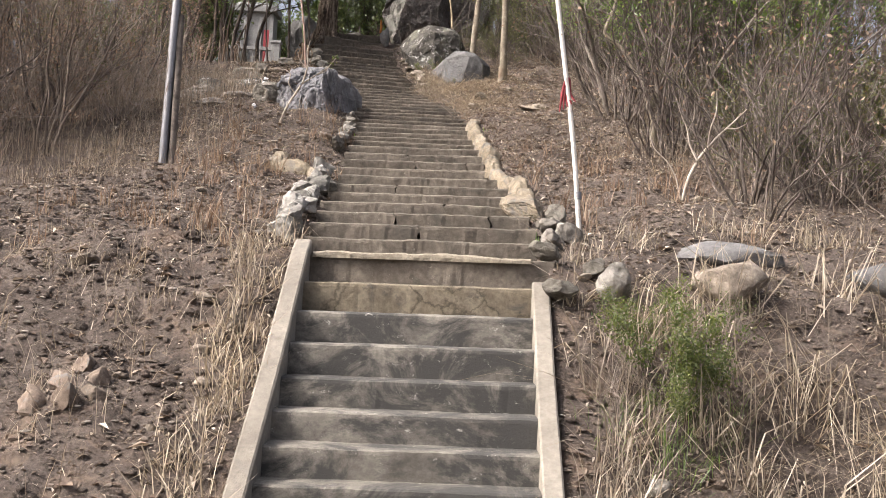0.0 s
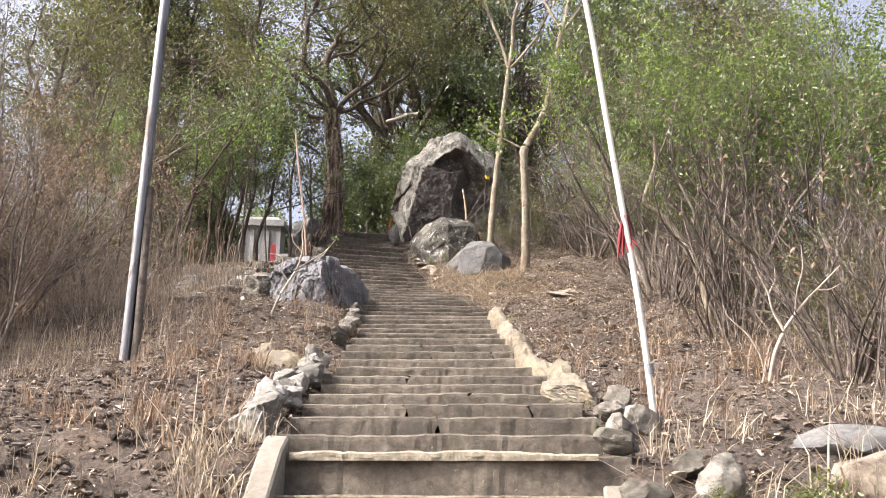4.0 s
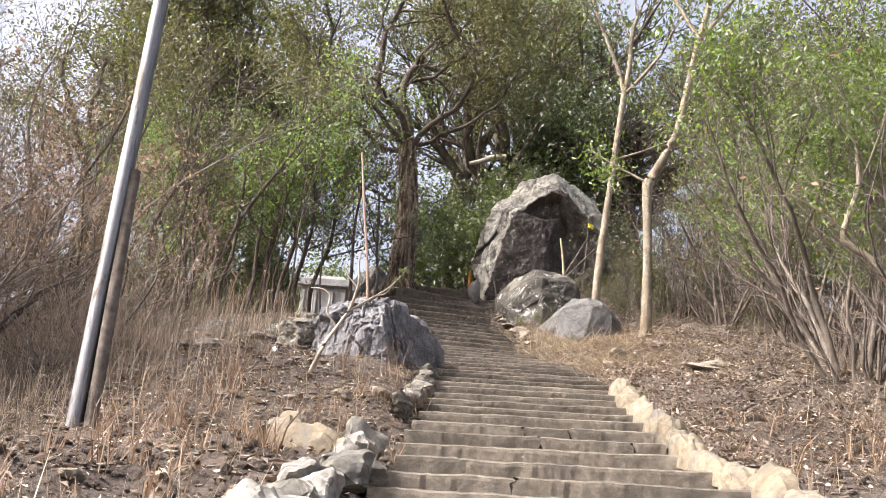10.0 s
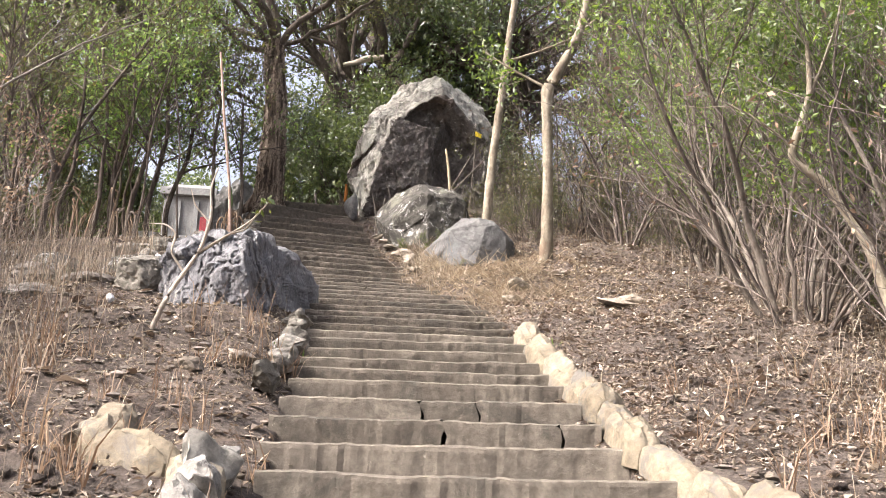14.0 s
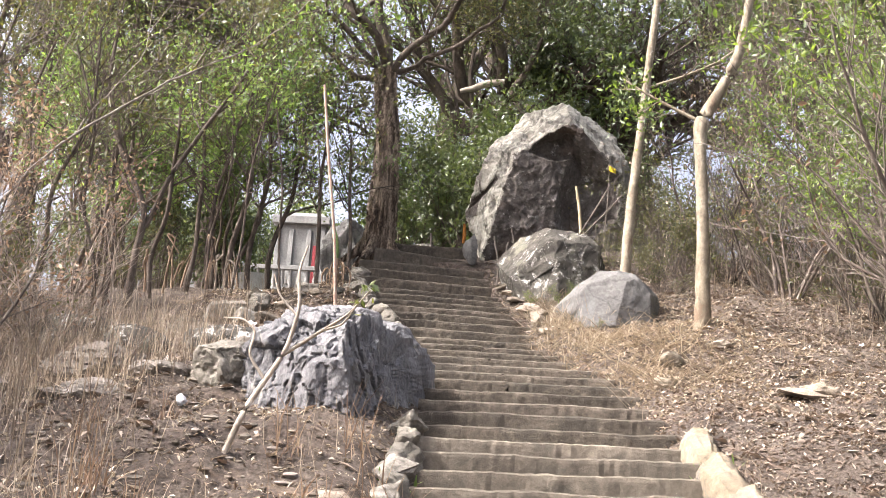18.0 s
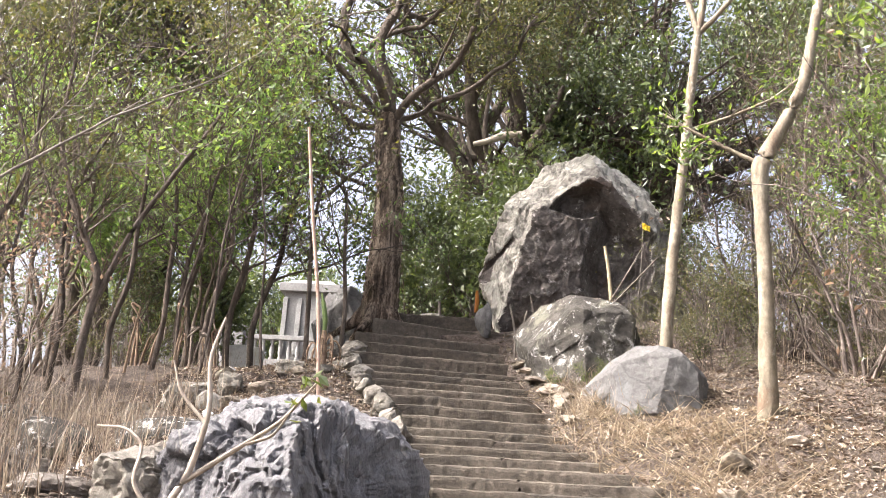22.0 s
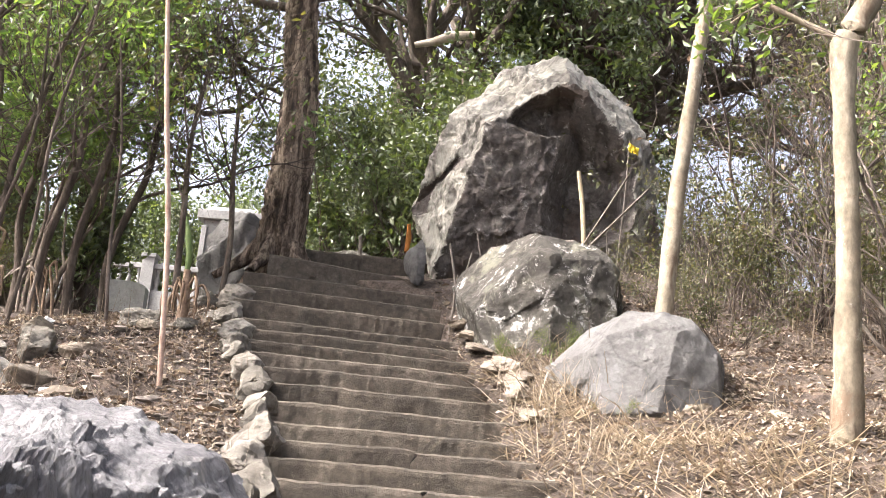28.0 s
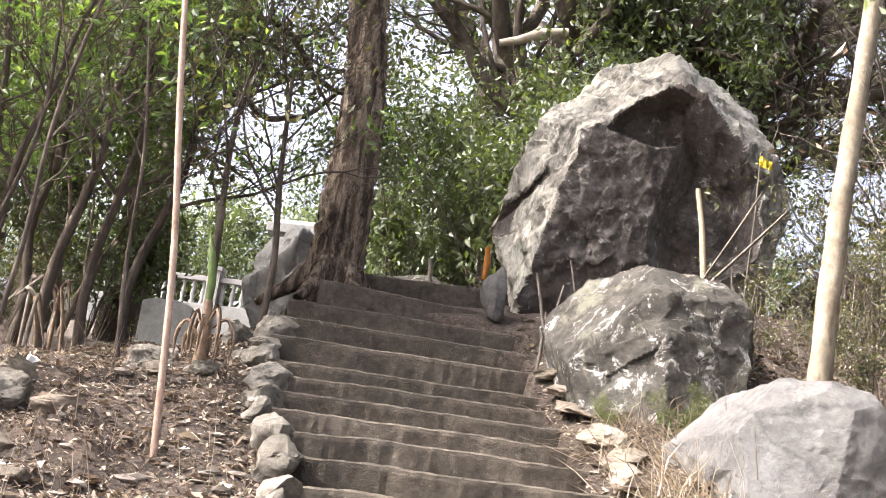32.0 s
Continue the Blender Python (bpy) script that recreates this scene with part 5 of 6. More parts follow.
for k, (x, y, sc) in enumerate(((-9, 47, 1.5), (-12, 46.5, 1.4), (-6, 47, 1.5), (-15, 46, 1.4), (-3.2, 46, 1.4), (2.5, 44, 1.4), (-10.5, 49, 1.8), (-7, 50, 1.8), (-13.5, 49, 1.8))):
    again(under, x, y, sc, k * 65, "dark evergreen bush on the hilltop behind the terrace", 0.3, "bushes on the hilltop")

# withered broad-leaved plant by the pink pole
w, shoot, R = Wood(95), Wood(96), random.Random(95)
for k in range(11):
    a, hgt = k * 0.6 + R.uniform(-0.3, 0.3), R.uniform(0.22, 0.42)
    c, sn, out = math.cos(a), math.sin(a), R.uniform(0.05, 0.12)
    lead(w, [(c * 0.02, sn * 0.02, hgt * 0.7), (c * out, sn * out, hgt), (c * out * 1.5, sn * out * 1.5, hgt * 0.7), (c * out * 1.4, sn * out * 1.4, hgt * 0.25)], [0.006, 0.011, 0.014, 0.003])
lead(w, [(0, 0, -0.1), (0.01, 0, 0.2), (0.0, 0, 0.4)], [0.04, 0.036, 0.026])
lead(shoot, [(0, 0, 0.35), (0.0, 0, 0.5), (-0.03, 0, 0.66), (-0.06, 0, 0.78)], [0.018, 0.026, 0.024, 0.005])
wither = plant("withered_plant", w, M_withered, L_dry, "withered plant with hanging brown leaves beside the pole", "plant", part_names=("leaves", "crown"), base=(-3.1, 22.25, gz(-3.1, 22.25)))
put("shoot", shoot.wood("shoot", M_shoot), wither, None, "single green shoot")

# broken dry canes round the grove
R = random.Random(97)
for k in range(16):
    x, y, h = R.uniform(-5.6, -4.5), R.uniform(22.8, 24.2), R.uniform(0.35, 0.7)
    w = Wood(970 + k)
    dx, dy = R.uniform(-0.12, 0.12), R.uniform(-0.1, 0.1)
    lead(w, [(0, 0, -0.1), (dx * 0.4, dy * 0.4, h * 0.5), (dx, dy, h)], [0.017, 0.015, 0.012])
    lead(w, [(dx, dy, h), (dx + R.uniform(-0.12, 0.12), dy, h + 0.06), (dx + R.uniform(-0.16, 0.16), dy - 0.03, h - R.uniform(0.1, 0.3))], [0.012, 0.02, 0.005])
    plant("dry_cane", w, M_withered if k % 4 else M_barkstalk, L_dry, "broken dry cane with a withered hanging leaf", "plant", part_names=("cane", "leaves"), base=(x, y, gz(x, y)))["group"] = "dry canes"

# bleached forked shrub and a crooked pale stem near the path
w1, w2 = Wood(611), Wood(612)
lead(w1, [(0, 0, -0.06), (0.06, 0, 0.22), (0.15, 0, 0.42), (0.24, 0.02, 0.54), (0.36, 0.02, 0.68), (0.46, 0.03, 0.78), (0.62, 0.03, 0.95)], [0.018, 0.017, 0.016, 0.013, 0.011, 0.008, 0.004])
lead(w1, [(0.24, 0.02, 0.54), (0.25, -0.02, 0.72), (0.31, -0.02, 0.9), (0.30, -0.02, 1.1)], [0.011, 0.009, 0.007, 0.004])
lead(w1, [(0.42, 0.02, 0.74), (0.52, 0.0, 0.74), (0.62, 0.0, 0.80)], [0.007, 0.006, 0.003])
lead(w2, [(0.14, 0, 0.40), (0.06, 0.02, 0.56), (0.03, 0.02, 0.72), (-0.04, 0.02, 0.86), (-0.1, 0.0, 1.02)], [0.014, 0.011, 0.009, 0.007, 0.004])
lead(w2, [(0.04, 0.02, 0.7), (0.1, 0.03, 0.82), (0.09, 0.03, 1.0)], [0.008, 0.006, 0.003])
lead(w2, [(0, 0, -0.05), (-0.05, 0, 0.2), (-0.14, 0, 0.36), (-0.30, 0, 0.5), (-0.34, 0, 0.62)], [0.011, 0.009, 0.008, 0.006, 0.003])
stems_plant("dead_shrub", [w1, w2], M_barkbare, L_dry, "forked leafless shrub with bleached pale stems", base=(2.23, 11.54, gz(2.23, 11.54)))
w1, w2 = Wood(613), Wood(614)
lead(w1, [(0, 0, -0.1), (-0.05, 0, 0.25), (-0.10, 0, 0.5), (-0.23, 0, 0.86), (-0.36, 0, 1.05), (-0.52, 0, 1.28), (-0.76, 0, 1.42), (-0.70, 0, 1.62), (-0.6, 0, 1.9), (-0.62, 0, 2.3)], [0.055, 0.05, 0.046, 0.04, 0.036, 0.032, 0.03, 0.026, 0.022, 0.015])
lead(w2, [(-0.10, 0, 0.48), (0.02, 0.05, 0.8), (0.06, 0.05, 1.2), (0.2, 0.05, 1.7), (0.16, 0.05, 2.3)], [0.036, 0.032, 0.028, 0.022, 0.014])
for at, d in (((-0.52, 0, 1.28), (-0.7, 0, 0.6)), ((-0.6, 0, 1.9), (0.3, 0, 1))):
    w1.grow(at, d, 0.9, 0.014, 0, dict(levels=1, seg=0.1, wob=0.18, up=0.05, kids=(5,), lo=(0.2,), spread=0.7, ratio=0.5, thin=0.5))
for at, d in (((0.06, 0.05, 1.2), (0.7, 0, 0.8)), ((0.2, 0.05, 1.7), (-0.4, 0, 1))):
    w2.grow(at, d, 0.9, 0.012, 0, dict(levels=1, seg=0.1, wob=0.18, up=0.05, kids=(5,), lo=(0.2,), spread=0.7, ratio=0.5, thin=0.5))
stems_plant("dead_shrub", [w1, w2], M_barkpale, L_dry, "crooked bare shrub with thick pale stems at the thicket edge", base=(2.6, 15.4, gz(2.6, 15.4)))


w1, w2, w3 = Wood(621), Wood(622), Wood(623)
lead(w1, [(0, 0, -0.06), (0.09, 0, 0.2), (0.22, 0, 0.42), (0.30, 0, 0.56), (0.36, -0.02, 0.8), (0.33, -0.02, 1.0), (0.37, 0, 1.16)], [0.02, 0.0181, 0.0162, 0.0143, 0.0114, 0.00857, 0.00476])
lead(w2, [(0.29, 0, 0.54), (0.45, 0.02, 0.66), (0.62, 0.03, 0.78), (0.74, 0.02, 0.93)], [0.0133, 0.0114, 0.00857, 0.00476])
lead(w2, [(0.5, 0.02, 0.69), (0.6, 0.0, 0.72), (0.68, -0.02, 0.84)], [0.00857, 0.00666, 0.00381])
lead(w3, [(0.2, 0, 0.39), (0.1, -0.03, 0.52), (0.13, -0.03, 0.66), (0.05, -0.03, 0.72), (-0.06, -0.03, 0.72)], [0.0114, 0.00952, 0.00857, 0.00666, 0.00381])
lead(w3, [(0.35, -0.02, 0.75), (0.24, -0.03, 0.86), (0.2, -0.03, 0.98)], [0.00857, 0.00666, 0.00381])
w1.tips = [Vector(p) for p in ((0.37, 0, 1.14), (0.74, 0.02, 0.93), (0.2, -0.03, 0.98), (0.68, -0.02, 0.84))]
stems_plant("dead_shrub", [w1, w2, w3], M_barkbare, L_weed, "forked pale sapling nearly leafless beside the limestone boulder", count=14, size=0.032, spread=0.03, base=(-2.4, 15.35, gz(-2.4, 15.35))).scale = (0.95, 0.95, 0.95)


# bamboo culms, bare in the dry season
def culm(seed, h, lean):
    w, R = Wood(seed), random.Random(seed)
    n = int(h / 0.28)
    pts = [(lean[0] * (k / n) ** 2 * h, lean[1] * (k / n) ** 2 * h, h * k / n) for k in range(n + 1)]
    lead(w, pts, [0.016 * (1 - 0.75 * k / n) for k in range(n + 1)])
    for k in range(int(n * 0.25), n):
        for _ in range(2):
            a = R.uniform(0, 6.3)
            L = R.uniform(0.12, 0.4)
            lead(w, [pts[k], (pts[k][0] + math.cos(a) * L * 0.6, pts[k][1] + math.sin(a) * L * 0.6, pts[k][2] + L)], [0.005, 0.002])
    return plant("bamboo", w, M_barkbrown, L_dry, "thin leafless bamboo culm with knotted joints", "bamboo", part_names=("culm", "leaves"))


CULMS = [culm(70 + k, 4.2 + 0.3 * k, (0.12 * (k - 1), 0.05)) for k in range(3)]
rng = random.Random(9)
for k, c in enumerate(CULMS):
    c.matrix_basis = pose(-5.6 - 0.3 * k, 13.6 + 0.4 * k, gz(-5.6 - 0.3 * k, 13.6 + 0.4 * k))
for k in range(7):
    again(CULMS[k % 3], rng.uniform(-6.8, -5.4), rng.uniform(13.0, 16.5), rng.uniform(0.85, 1.15), rng.uniform(0, 360), group="bamboo culms")


# ---- grasses and litter ----
def blades(name, label, spots, mat, length, width, spread, per, seed, lean=0.5, curl=0.6, category="grass"):
    """Tufts of curved blades at many spots, one object."""
    N = np.random.RandomState(seed)
    S = np.repeat(np.asarray(spots, float), per, 0)
    n = len(S)
    x, y = S[:, 0] + N.normal(0, spread, n), S[:, 1] + N.normal(0, spread, n)
    base = np.stack([x, y, ground(x, y) - 0.01], -1)
    L = length * N.uniform(0.35, 1.2, n) * S[:, 2]
    az = N.uniform(0, 2 * np.pi, n)
    tilt = np.abs(N.normal(0, lean, n)) if lean < 1.2 else N.normal(lean, 0.16, n)
    out = np.stack([np.cos(az), np.sin(az), np.zeros(n)], -1)
    up = np.array([0, 0, 1.0])
    d0 = out * np.sin(tilt)[:, None] + up * np.cos(tilt)[:, None]
    d1 = out * np.sin(tilt + curl * N.rand(n))[:, None] + up * np.cos(tilt + curl * N.rand(n))[:, None]
    side = np.stack([-np.sin(az + N.normal(0, 0.7, n)), np.cos(az), np.zeros(n)], -1) * (width * N.uniform(0.5, 1.3, n))[:, None]
    mid = base + d0 * (L * 0.55)[:, None]
    tip = mid + d1 * (L * 0.45)[:, None]
    V = np.stack([base - side, base + side, mid + side * 0.8, mid - side * 0.8, tip + side * 0.15, tip - side * 0.15], 1).reshape(-1, 3)
    k = np.arange(n)[:, None] * 6
    F = np.concatenate([k + np.array([[0, 1, 2, 3]]), k + np.array([[3, 2, 4, 5]])])
    return tagged(put(name, mesh_np(name, V, F, [mat])), label, category, kind="stuff")


def scatter(seed, n, x0, x1, y0, y1, test=None, lo=0.6, hi=1.3):
    N = np.random.RandomState(seed)
    x, y = N.uniform(x0, x1, n), N.uniform(y0, y1, n)
    ok = (x < stair_left(y) - 0.07) | (x > stair_right(y) + 0.07)
    if test is not None:
        ok &= test(x, y)
    return np.stack([x, y, N.uniform(lo, hi, n)], -1)[ok]


patch = lambda s, c: (lambda x, y: fbm(x * 0.8, y * 0.8, 3, s) > c)
blades("dry_grass", "tall dry brown grass beside the thicket", scatter(1, 1500, -7.5, -2.6, 11.5, 20.5, lambda x, y: (x < -3.7 + 0.4 * fbm(y, x, 2, 3)) | (fbm(x, y, 2, 8) > 0.45)), L_drygrass, 0.42, 0.0022, 0.16, 7, 1, 0.42, 0.6)
blades("dry_grass", "dry grass under the bare scrub", scatter(2, 650, 1.9, 7.0, 12, 24, lambda x, y: x > 2.1 + 0.5 * fbm(y, x, 2, 3)), L_drygrass, 0.4, 0.0022, 0.16, 8, 2, 0.42, 0.5)
blades("dry_grass", "field of thin grey-brown dry stalks on the slope", scatter(41, 230, -6.2, -2.9, 14.6, 21.0, lambda x, y: x < -2.6 - 0.5 * fbm(y, x, 2, 6) - 0.12 * (y - 14)), L_drygrass, 0.55, 0.0028, 0.13, 9, 41, 0.3, 0.35)
blades("dry_reeds", "upright dry reeds behind the slender trees", scatter(27, 60, 0.9, 3.2, 22.8, 25.2), L_drygrass, 0.8, 0.004, 0.2, 4, 27, 0.14, 0.2, "reeds")
blades("dry_grass", "bleached dry grass on the bank", scatter(3, 120, 0.8, 4.5, 5.5, 10.0, patch(4, 0.15)), L_straw, 0.34, 0.0032, 0.07, 26, 3, 0.95, 1.5)
blades("dry_grass", "tall arching bleached stalks on the bank", scatter(33, 40, 1.7, 3.6, 6.3, 8.8), L_straw, 0.7, 0.0046, 0.07, 22, 33, 0.95, 1.9)
blades("dry_grass", "long fallen pale stalks on the bank", scatter(42, 70, -3.8, -1.25, 5.0, 9.4), L_straw, 0.7, 0.0045, 0.1, 3, 42, 1.4, 0.25)
blades("dry_grass", "bleached straw tufts beside the weed bush", scatter(43, 26, 0.85, 1.9, 6.2, 8.0), L_straw, 0.42, 0.004, 0.06, 30, 43, 0.6, 1.2)
blades("dry_grass", "fallen pale stalks on the bank", scatter(34, 200, 0.9, 3.8, 5.0, 8.4), L_straw, 0.6, 0.0046, 0.2, 9, 34, 1.35, 0.5)
blades("dry_grass", "bleached dry grass on the bank", scatter(4, 90, -3.5, -1.15, 5.4, 9.2, patch(5, 0.2)), L_straw, 0.26, 0.003, 0.09, 18, 4, 0.8, 1.3)
blades("dry_grass", "pale dry grass along the stringer", scatter(35, 40, -1.5, -1.2, 5.6, 8.5), L_straw, 0.34, 0.004, 0.07, 26, 35, 0.8, 1.6)
blades("dry_grass", "fallen straw beside the upper steps", scatter(5, 330, -1.0, 0.9, 18.2, 22.6, lambda x, y: x < stair_right(y) + 1.2), L_straw, 0.30, 0.0045, 0.14, 26, 5, 1.22, 0.6)
blades("dry_grass", "sparse upright straw beside the rocks", scatter(15, 26, -0.9, 0.6, 20.2, 22.6, lambda x, y: x < stair_right(y) + 0.8), L_straw, 0.4, 0.003, 0.10, 12, 15, 0.5, 0.6)
blades("dry_grass", "thin red-brown grass tufts", scatter(6, 60, -3.6, -1.3, 8.5, 16), L_dry, 0.3, 0.004, 0.05, 18, 6, 0.4)
blades("dry_grass", "thin red-brown grass tufts", scatter(7, 40, 0.7, 2.6, 9.5, 15), L_dry, 0.28, 0.004, 0.05, 16, 7, 0.4)
blades("green_weeds", "sparse green weeds on the bank", scatter(8, 14, 1.0, 1.75, 6.7, 7.9), L_green, 0.24, 0.0022, 0.10, 34, 8, 0.7, 0.9, "weeds")
blades("green_weeds", "small green weeds between kerb stones", [(-1.42, 15.6, 0.6), (0.2, 16.2, 0.6), (0.12, 15.9, 0.5), (-1.5, 16.0, 0.5), (0.62, 9.3, 0.5), (-0.55, 22.4, 0.6), (-0.4, 22.3, 0.6)], L_green, 0.18, 0.008, 0.07, 40, 9, 0.8, 0.9, "weeds")


def litter(name, label, mat, n, x0, x1, y0, y1, size, seed, test=None, flat=0.45):
    S = scatter(seed, n, x0, x1, y0, y1, test)
    N = np.random.RandomState(seed)
    n = len(S)
    c = np.stack([S[:, 0], S[:, 1], ground(S[:, 0], S[:, 1]) + N.uniform(0.0, 0.018, n)], -1)
    az, s = N.uniform(0, 6.28, n), size * N.uniform(0.5, 1.4, n)
    u = np.stack([np.cos(az), np.sin(az), N.normal(0.2, flat, n)], -1) * s[:, None]
    v = np.stack([-np.sin(az), np.cos(az), N.normal(0, flat, n)], -1) * (s * N.uniform(0.3, 0.6, n))[:, None]
    lift = np.stack([0 * s, 0 * s, s * N.uniform(0.0, 0.5, n)], -1)
    V = np.stack([c - u, c + v + lift, c + u, c - v + lift], 1).reshape(-1, 3)
    return tagged(put(name, mesh_np(name, V, np.arange(n * 4).reshape(-1, 4), [mat])), label, "litter", kind="stuff")


litter("leaf_litter", "curled brown fallen leaves on the soil", L_litter, 52000, -4.5, 4.5, 5, 25, 0.017, 21)
litter("leaf_litter", "dense fallen leaves under the trees", L_litter, 42000, 0.0, 4.0, 13, 24, 0.017, 22)
litter("leaf_litter", "pale straw litter by the rocks", L_straw, 10000, -1.2, 1.8, 17.5, 23, 0.016, 23, lambda x, y: x < stair_right(y) + 1.7)
blades("stalk_litter", "pale dry stalks lying on the soil", scatter(25, 2600, -4.5, 4.5, 5.2, 25), L_straw, 0.24, 0.0026, 0.15, 6, 25, 1.45, 0.2, "litter")
blades("stalk_litter", "thin upright dead stalks", scatter(26, 700, -4.6, 4.5, 6, 24), L_drygrass, 0.3, 0.002, 0.1, 4, 26, 0.4, 0.3, "litter")
litter("leaf_litter", "bleached dead leaves and chips on the slope", L_straw, 9000, -4.4, -1.6, 12.5, 24, 0.013, 29)
litter("leaf_litter", "fallen leaves round the grove stems", L_litter, 12000, -4.6, -1.8, 18, 24, 0.018, 28)
litter("twig_litter", "broken twigs scattered on the soil", L_litter, 3000, -4.5, 4.5, 5, 25, 0.05, 24, None, 0.12)


def pebbles(n, x0, x1, y0, y1, seed, size=0.011, mat=None, label="small stones scattered over the soil", flat=1.0):
    S = scatter(seed, n, x0, x1, y0, y1)
    N = np.random.RandomState(seed)
    n = len(S)
    r = size * np.minimum(np.exp(N.normal(0, 0.6, n)), 2.3)
    c = np.stack([S[:, 0], S[:, 1], ground(S[:, 0], S[:, 1]) + r * 0.3 * flat], -1)
    g = (1 + 5 ** 0.5) / 2
    ico = np.array([(-1, g, 0), (1, g, 0), (-1, -g, 0), (1, -g, 0), (0, -1, g), (0, 1, g), (0, -1, -g), (0, 1, -g), (g, 0, -1), (g, 0, 1), (-g, 0, -1), (-g, 0, 1)]) / 1.9
    squash = np.stack([N.uniform(0.7, 1.5, n), N.uniform(0.6, 1.2, n), N.uniform(0.35, 0.8, n) * flat], -1)
    V = (c[:, None] + ico[None] * (r[:, None] * squash)[:, None] * N.uniform(0.75, 1.25, (n, 12, 1))).reshape(-1, 3)
    tri = np.array([(0, 11, 5), (0, 5, 1), (0, 1, 7), (0, 7, 10), (0, 10, 11), (1, 5, 9), (5, 11, 4), (11, 10, 2), (10, 7, 6), (7, 1, 8),
                    (3, 9, 4), (3, 4, 2), (3, 2, 6), (3, 6, 8), (3, 8, 9), (4, 9, 5), (2, 4, 11), (6, 2, 10), (8, 6, 7), (9, 8, 1)])
    F = (np.arange(n)[:, None, None] * 12 + tri[None]).reshape(-1, 3)
    return tagged(put("pebbles", mesh_np("pebbles", V, F, [mat or M_pebble])), label, "pebbles", kind="stuff")


pebbles(16000, -4.5, 4.5, 5, 25, 31)
pebbles(3800, -4.6, -1.0, 4.8, 13, 36, 0.015, M_soil, "dark clods of dry earth on the bank", 1.3)
pebbles(900, -4.6, -1.0, 4.8, 12, 37, 0.015, M_chip, "flat broken stone chips on the bank", 0.6)
pebbles(1600, 0.7, 4.6, 4.8, 16, 38, 0.015, M_soil, "dark clods of dry earth on the bank", 1.3)
pebbles(900, 0.6, 3.0, 9, 22, 39, 0.015, M_chip, "flat broken stone chips on the slope", 0.6)
pebbles(900, -4.2, -2.0, 13, 23.5, 40, 0.018, M_chip, "broken pale stone chips among the stems", 0.8)


# ---- poles ----
M_metal = surface("dull_galvanised", [(0.3, (0.17, 0.172, 0.18)), (0.7, (0.30, 0.302, 0.31))], 6, 40, 0.35, 0.5, 0.1, stretch=(3, 3, 0.4), stain=(0.10, 0.085, 0.072), stain_scale=4, stain_at=(0.54, 0.62))
M_metal.node_tree.nodes["Principled BSDF"].inputs["Metallic"].default_value = 0.7
M_white = surface("chalky_white_paint", [(0.3, (0.55, 0.52, 0.46)), (0.7, (0.75, 0.72, 0.66))], 8, 40, 0.25, 0.8, 0.15, stain=(0.25, 0.2, 0.15), stain_scale=12, stain_at=(0.6, 0.68))
M_pinkwood = surface("weathered_pink_wood", [(0.3, (0.30, 0.19, 0.14)), (0.7, (0.55, 0.41, 0.33))], 7, 40, 0.3, 0.85, 0.2)
M_red = surface("faded_red_cloth", [(0.3, (0.17, 0.025, 0.032)), (0.7, (0.27, 0.05, 0.055))], 9, 40, 0.3, 0.9, 0.2)
M_yellow = surface("yellow_cloth", [(0.3, (0.55, 0.42, 0.03)), (0.7, (0.75, 0.6, 0.06))], 9, 40, 0.2, 0.9, 0.1)
M_whitewash = surface("dirty_whitewash", [(0.3, (0.42, 0.42, 0.40)), (0.7, (0.58, 0.58, 0.56))], 2.5, 20, 0.3, 0.9, 0.2, stain=(0.3, 0.29, 0.26), stain_scale=3, stain_at=(0.56, 0.7))
M_plaster = surface("grey_white_plaster", [(0.3, (0.17, 0.17, 0.165)), (0.7, (0.28, 0.28, 0.27))], 2, 20, 0.35, 0.9, 0.2, stain=(0.15, 0.15, 0.14), stain_scale=3, stain_at=(0.56, 0.7))


def rod(points, rad):
    w = Wood(1)
    P, R = lead(w, points, rad)
    return w


pole = tagged(new("lamp_pole"), "grey metal pole strapped to a wooden stake", "pole")
pole.matrix_basis = pose(-3.32, 13.02, gz(-3.32, 13.02))
put("pole", rod([(0, 0, -0.3), (0.02, 0.06, 1.5), (0.05, 0.15, 4), (0.1, 0.3, 7.5)], [0.056, 0.056, 0.053, 0.05]).wood("pole", M_metal), pole)
put("stake", rod([(0.1, 0.02, -0.3), (0.1, 0.03, 0.8), (0.085, 0.08, 1.75)], [0.045, 0.043, 0.035]).wood("stake", M_barkgrey), pole, None, "split grey wooden stake")
flag = tagged(new("flag_pole"), "thin white painted pole with a faded red cloth", "pole")
flag.matrix_basis = pose(1.03, 9.35, gz(1.03, 9.35))
put("pole", rod([(0, 0, -0.2), (-0.10, 0, 0.7), (-0.28, 0, 1.8), (-0.42, 0, 2.7), (-0.6, 0, 3.4)], [0.021, 0.021, 0.02, 0.019, 0.017]).wood("pole", M_white), flag)
put("band", rod([(-0.045, 0, 0.30), (-0.052, 0, 0.36)], [0.027, 0.027]).wood("band", M_metal), flag, None, "dark metal band")
cw = Wood(3)
for k in range(5):
    lead(cw, [(-0.20 + 0.008 * k, -0.012 * (k % 2), 1.28), (-0.22 + 0.016 * k, 0.01, 1.14), (-0.235 + 0.03 * k, -0.01 * k, 1.0 + 0.02 * k)], [0.008, 0.016, 0.006])
put("cloth", cw.wood("cloth", M_red), flag, None, "faded red cloth strip")
stick = tagged(new("flag_pole"), "thin pinkish wooden pole stuck in the soil", "pole")
stick.matrix_basis = pose(-2.85, 21.18, gz(-2.85, 21.18))
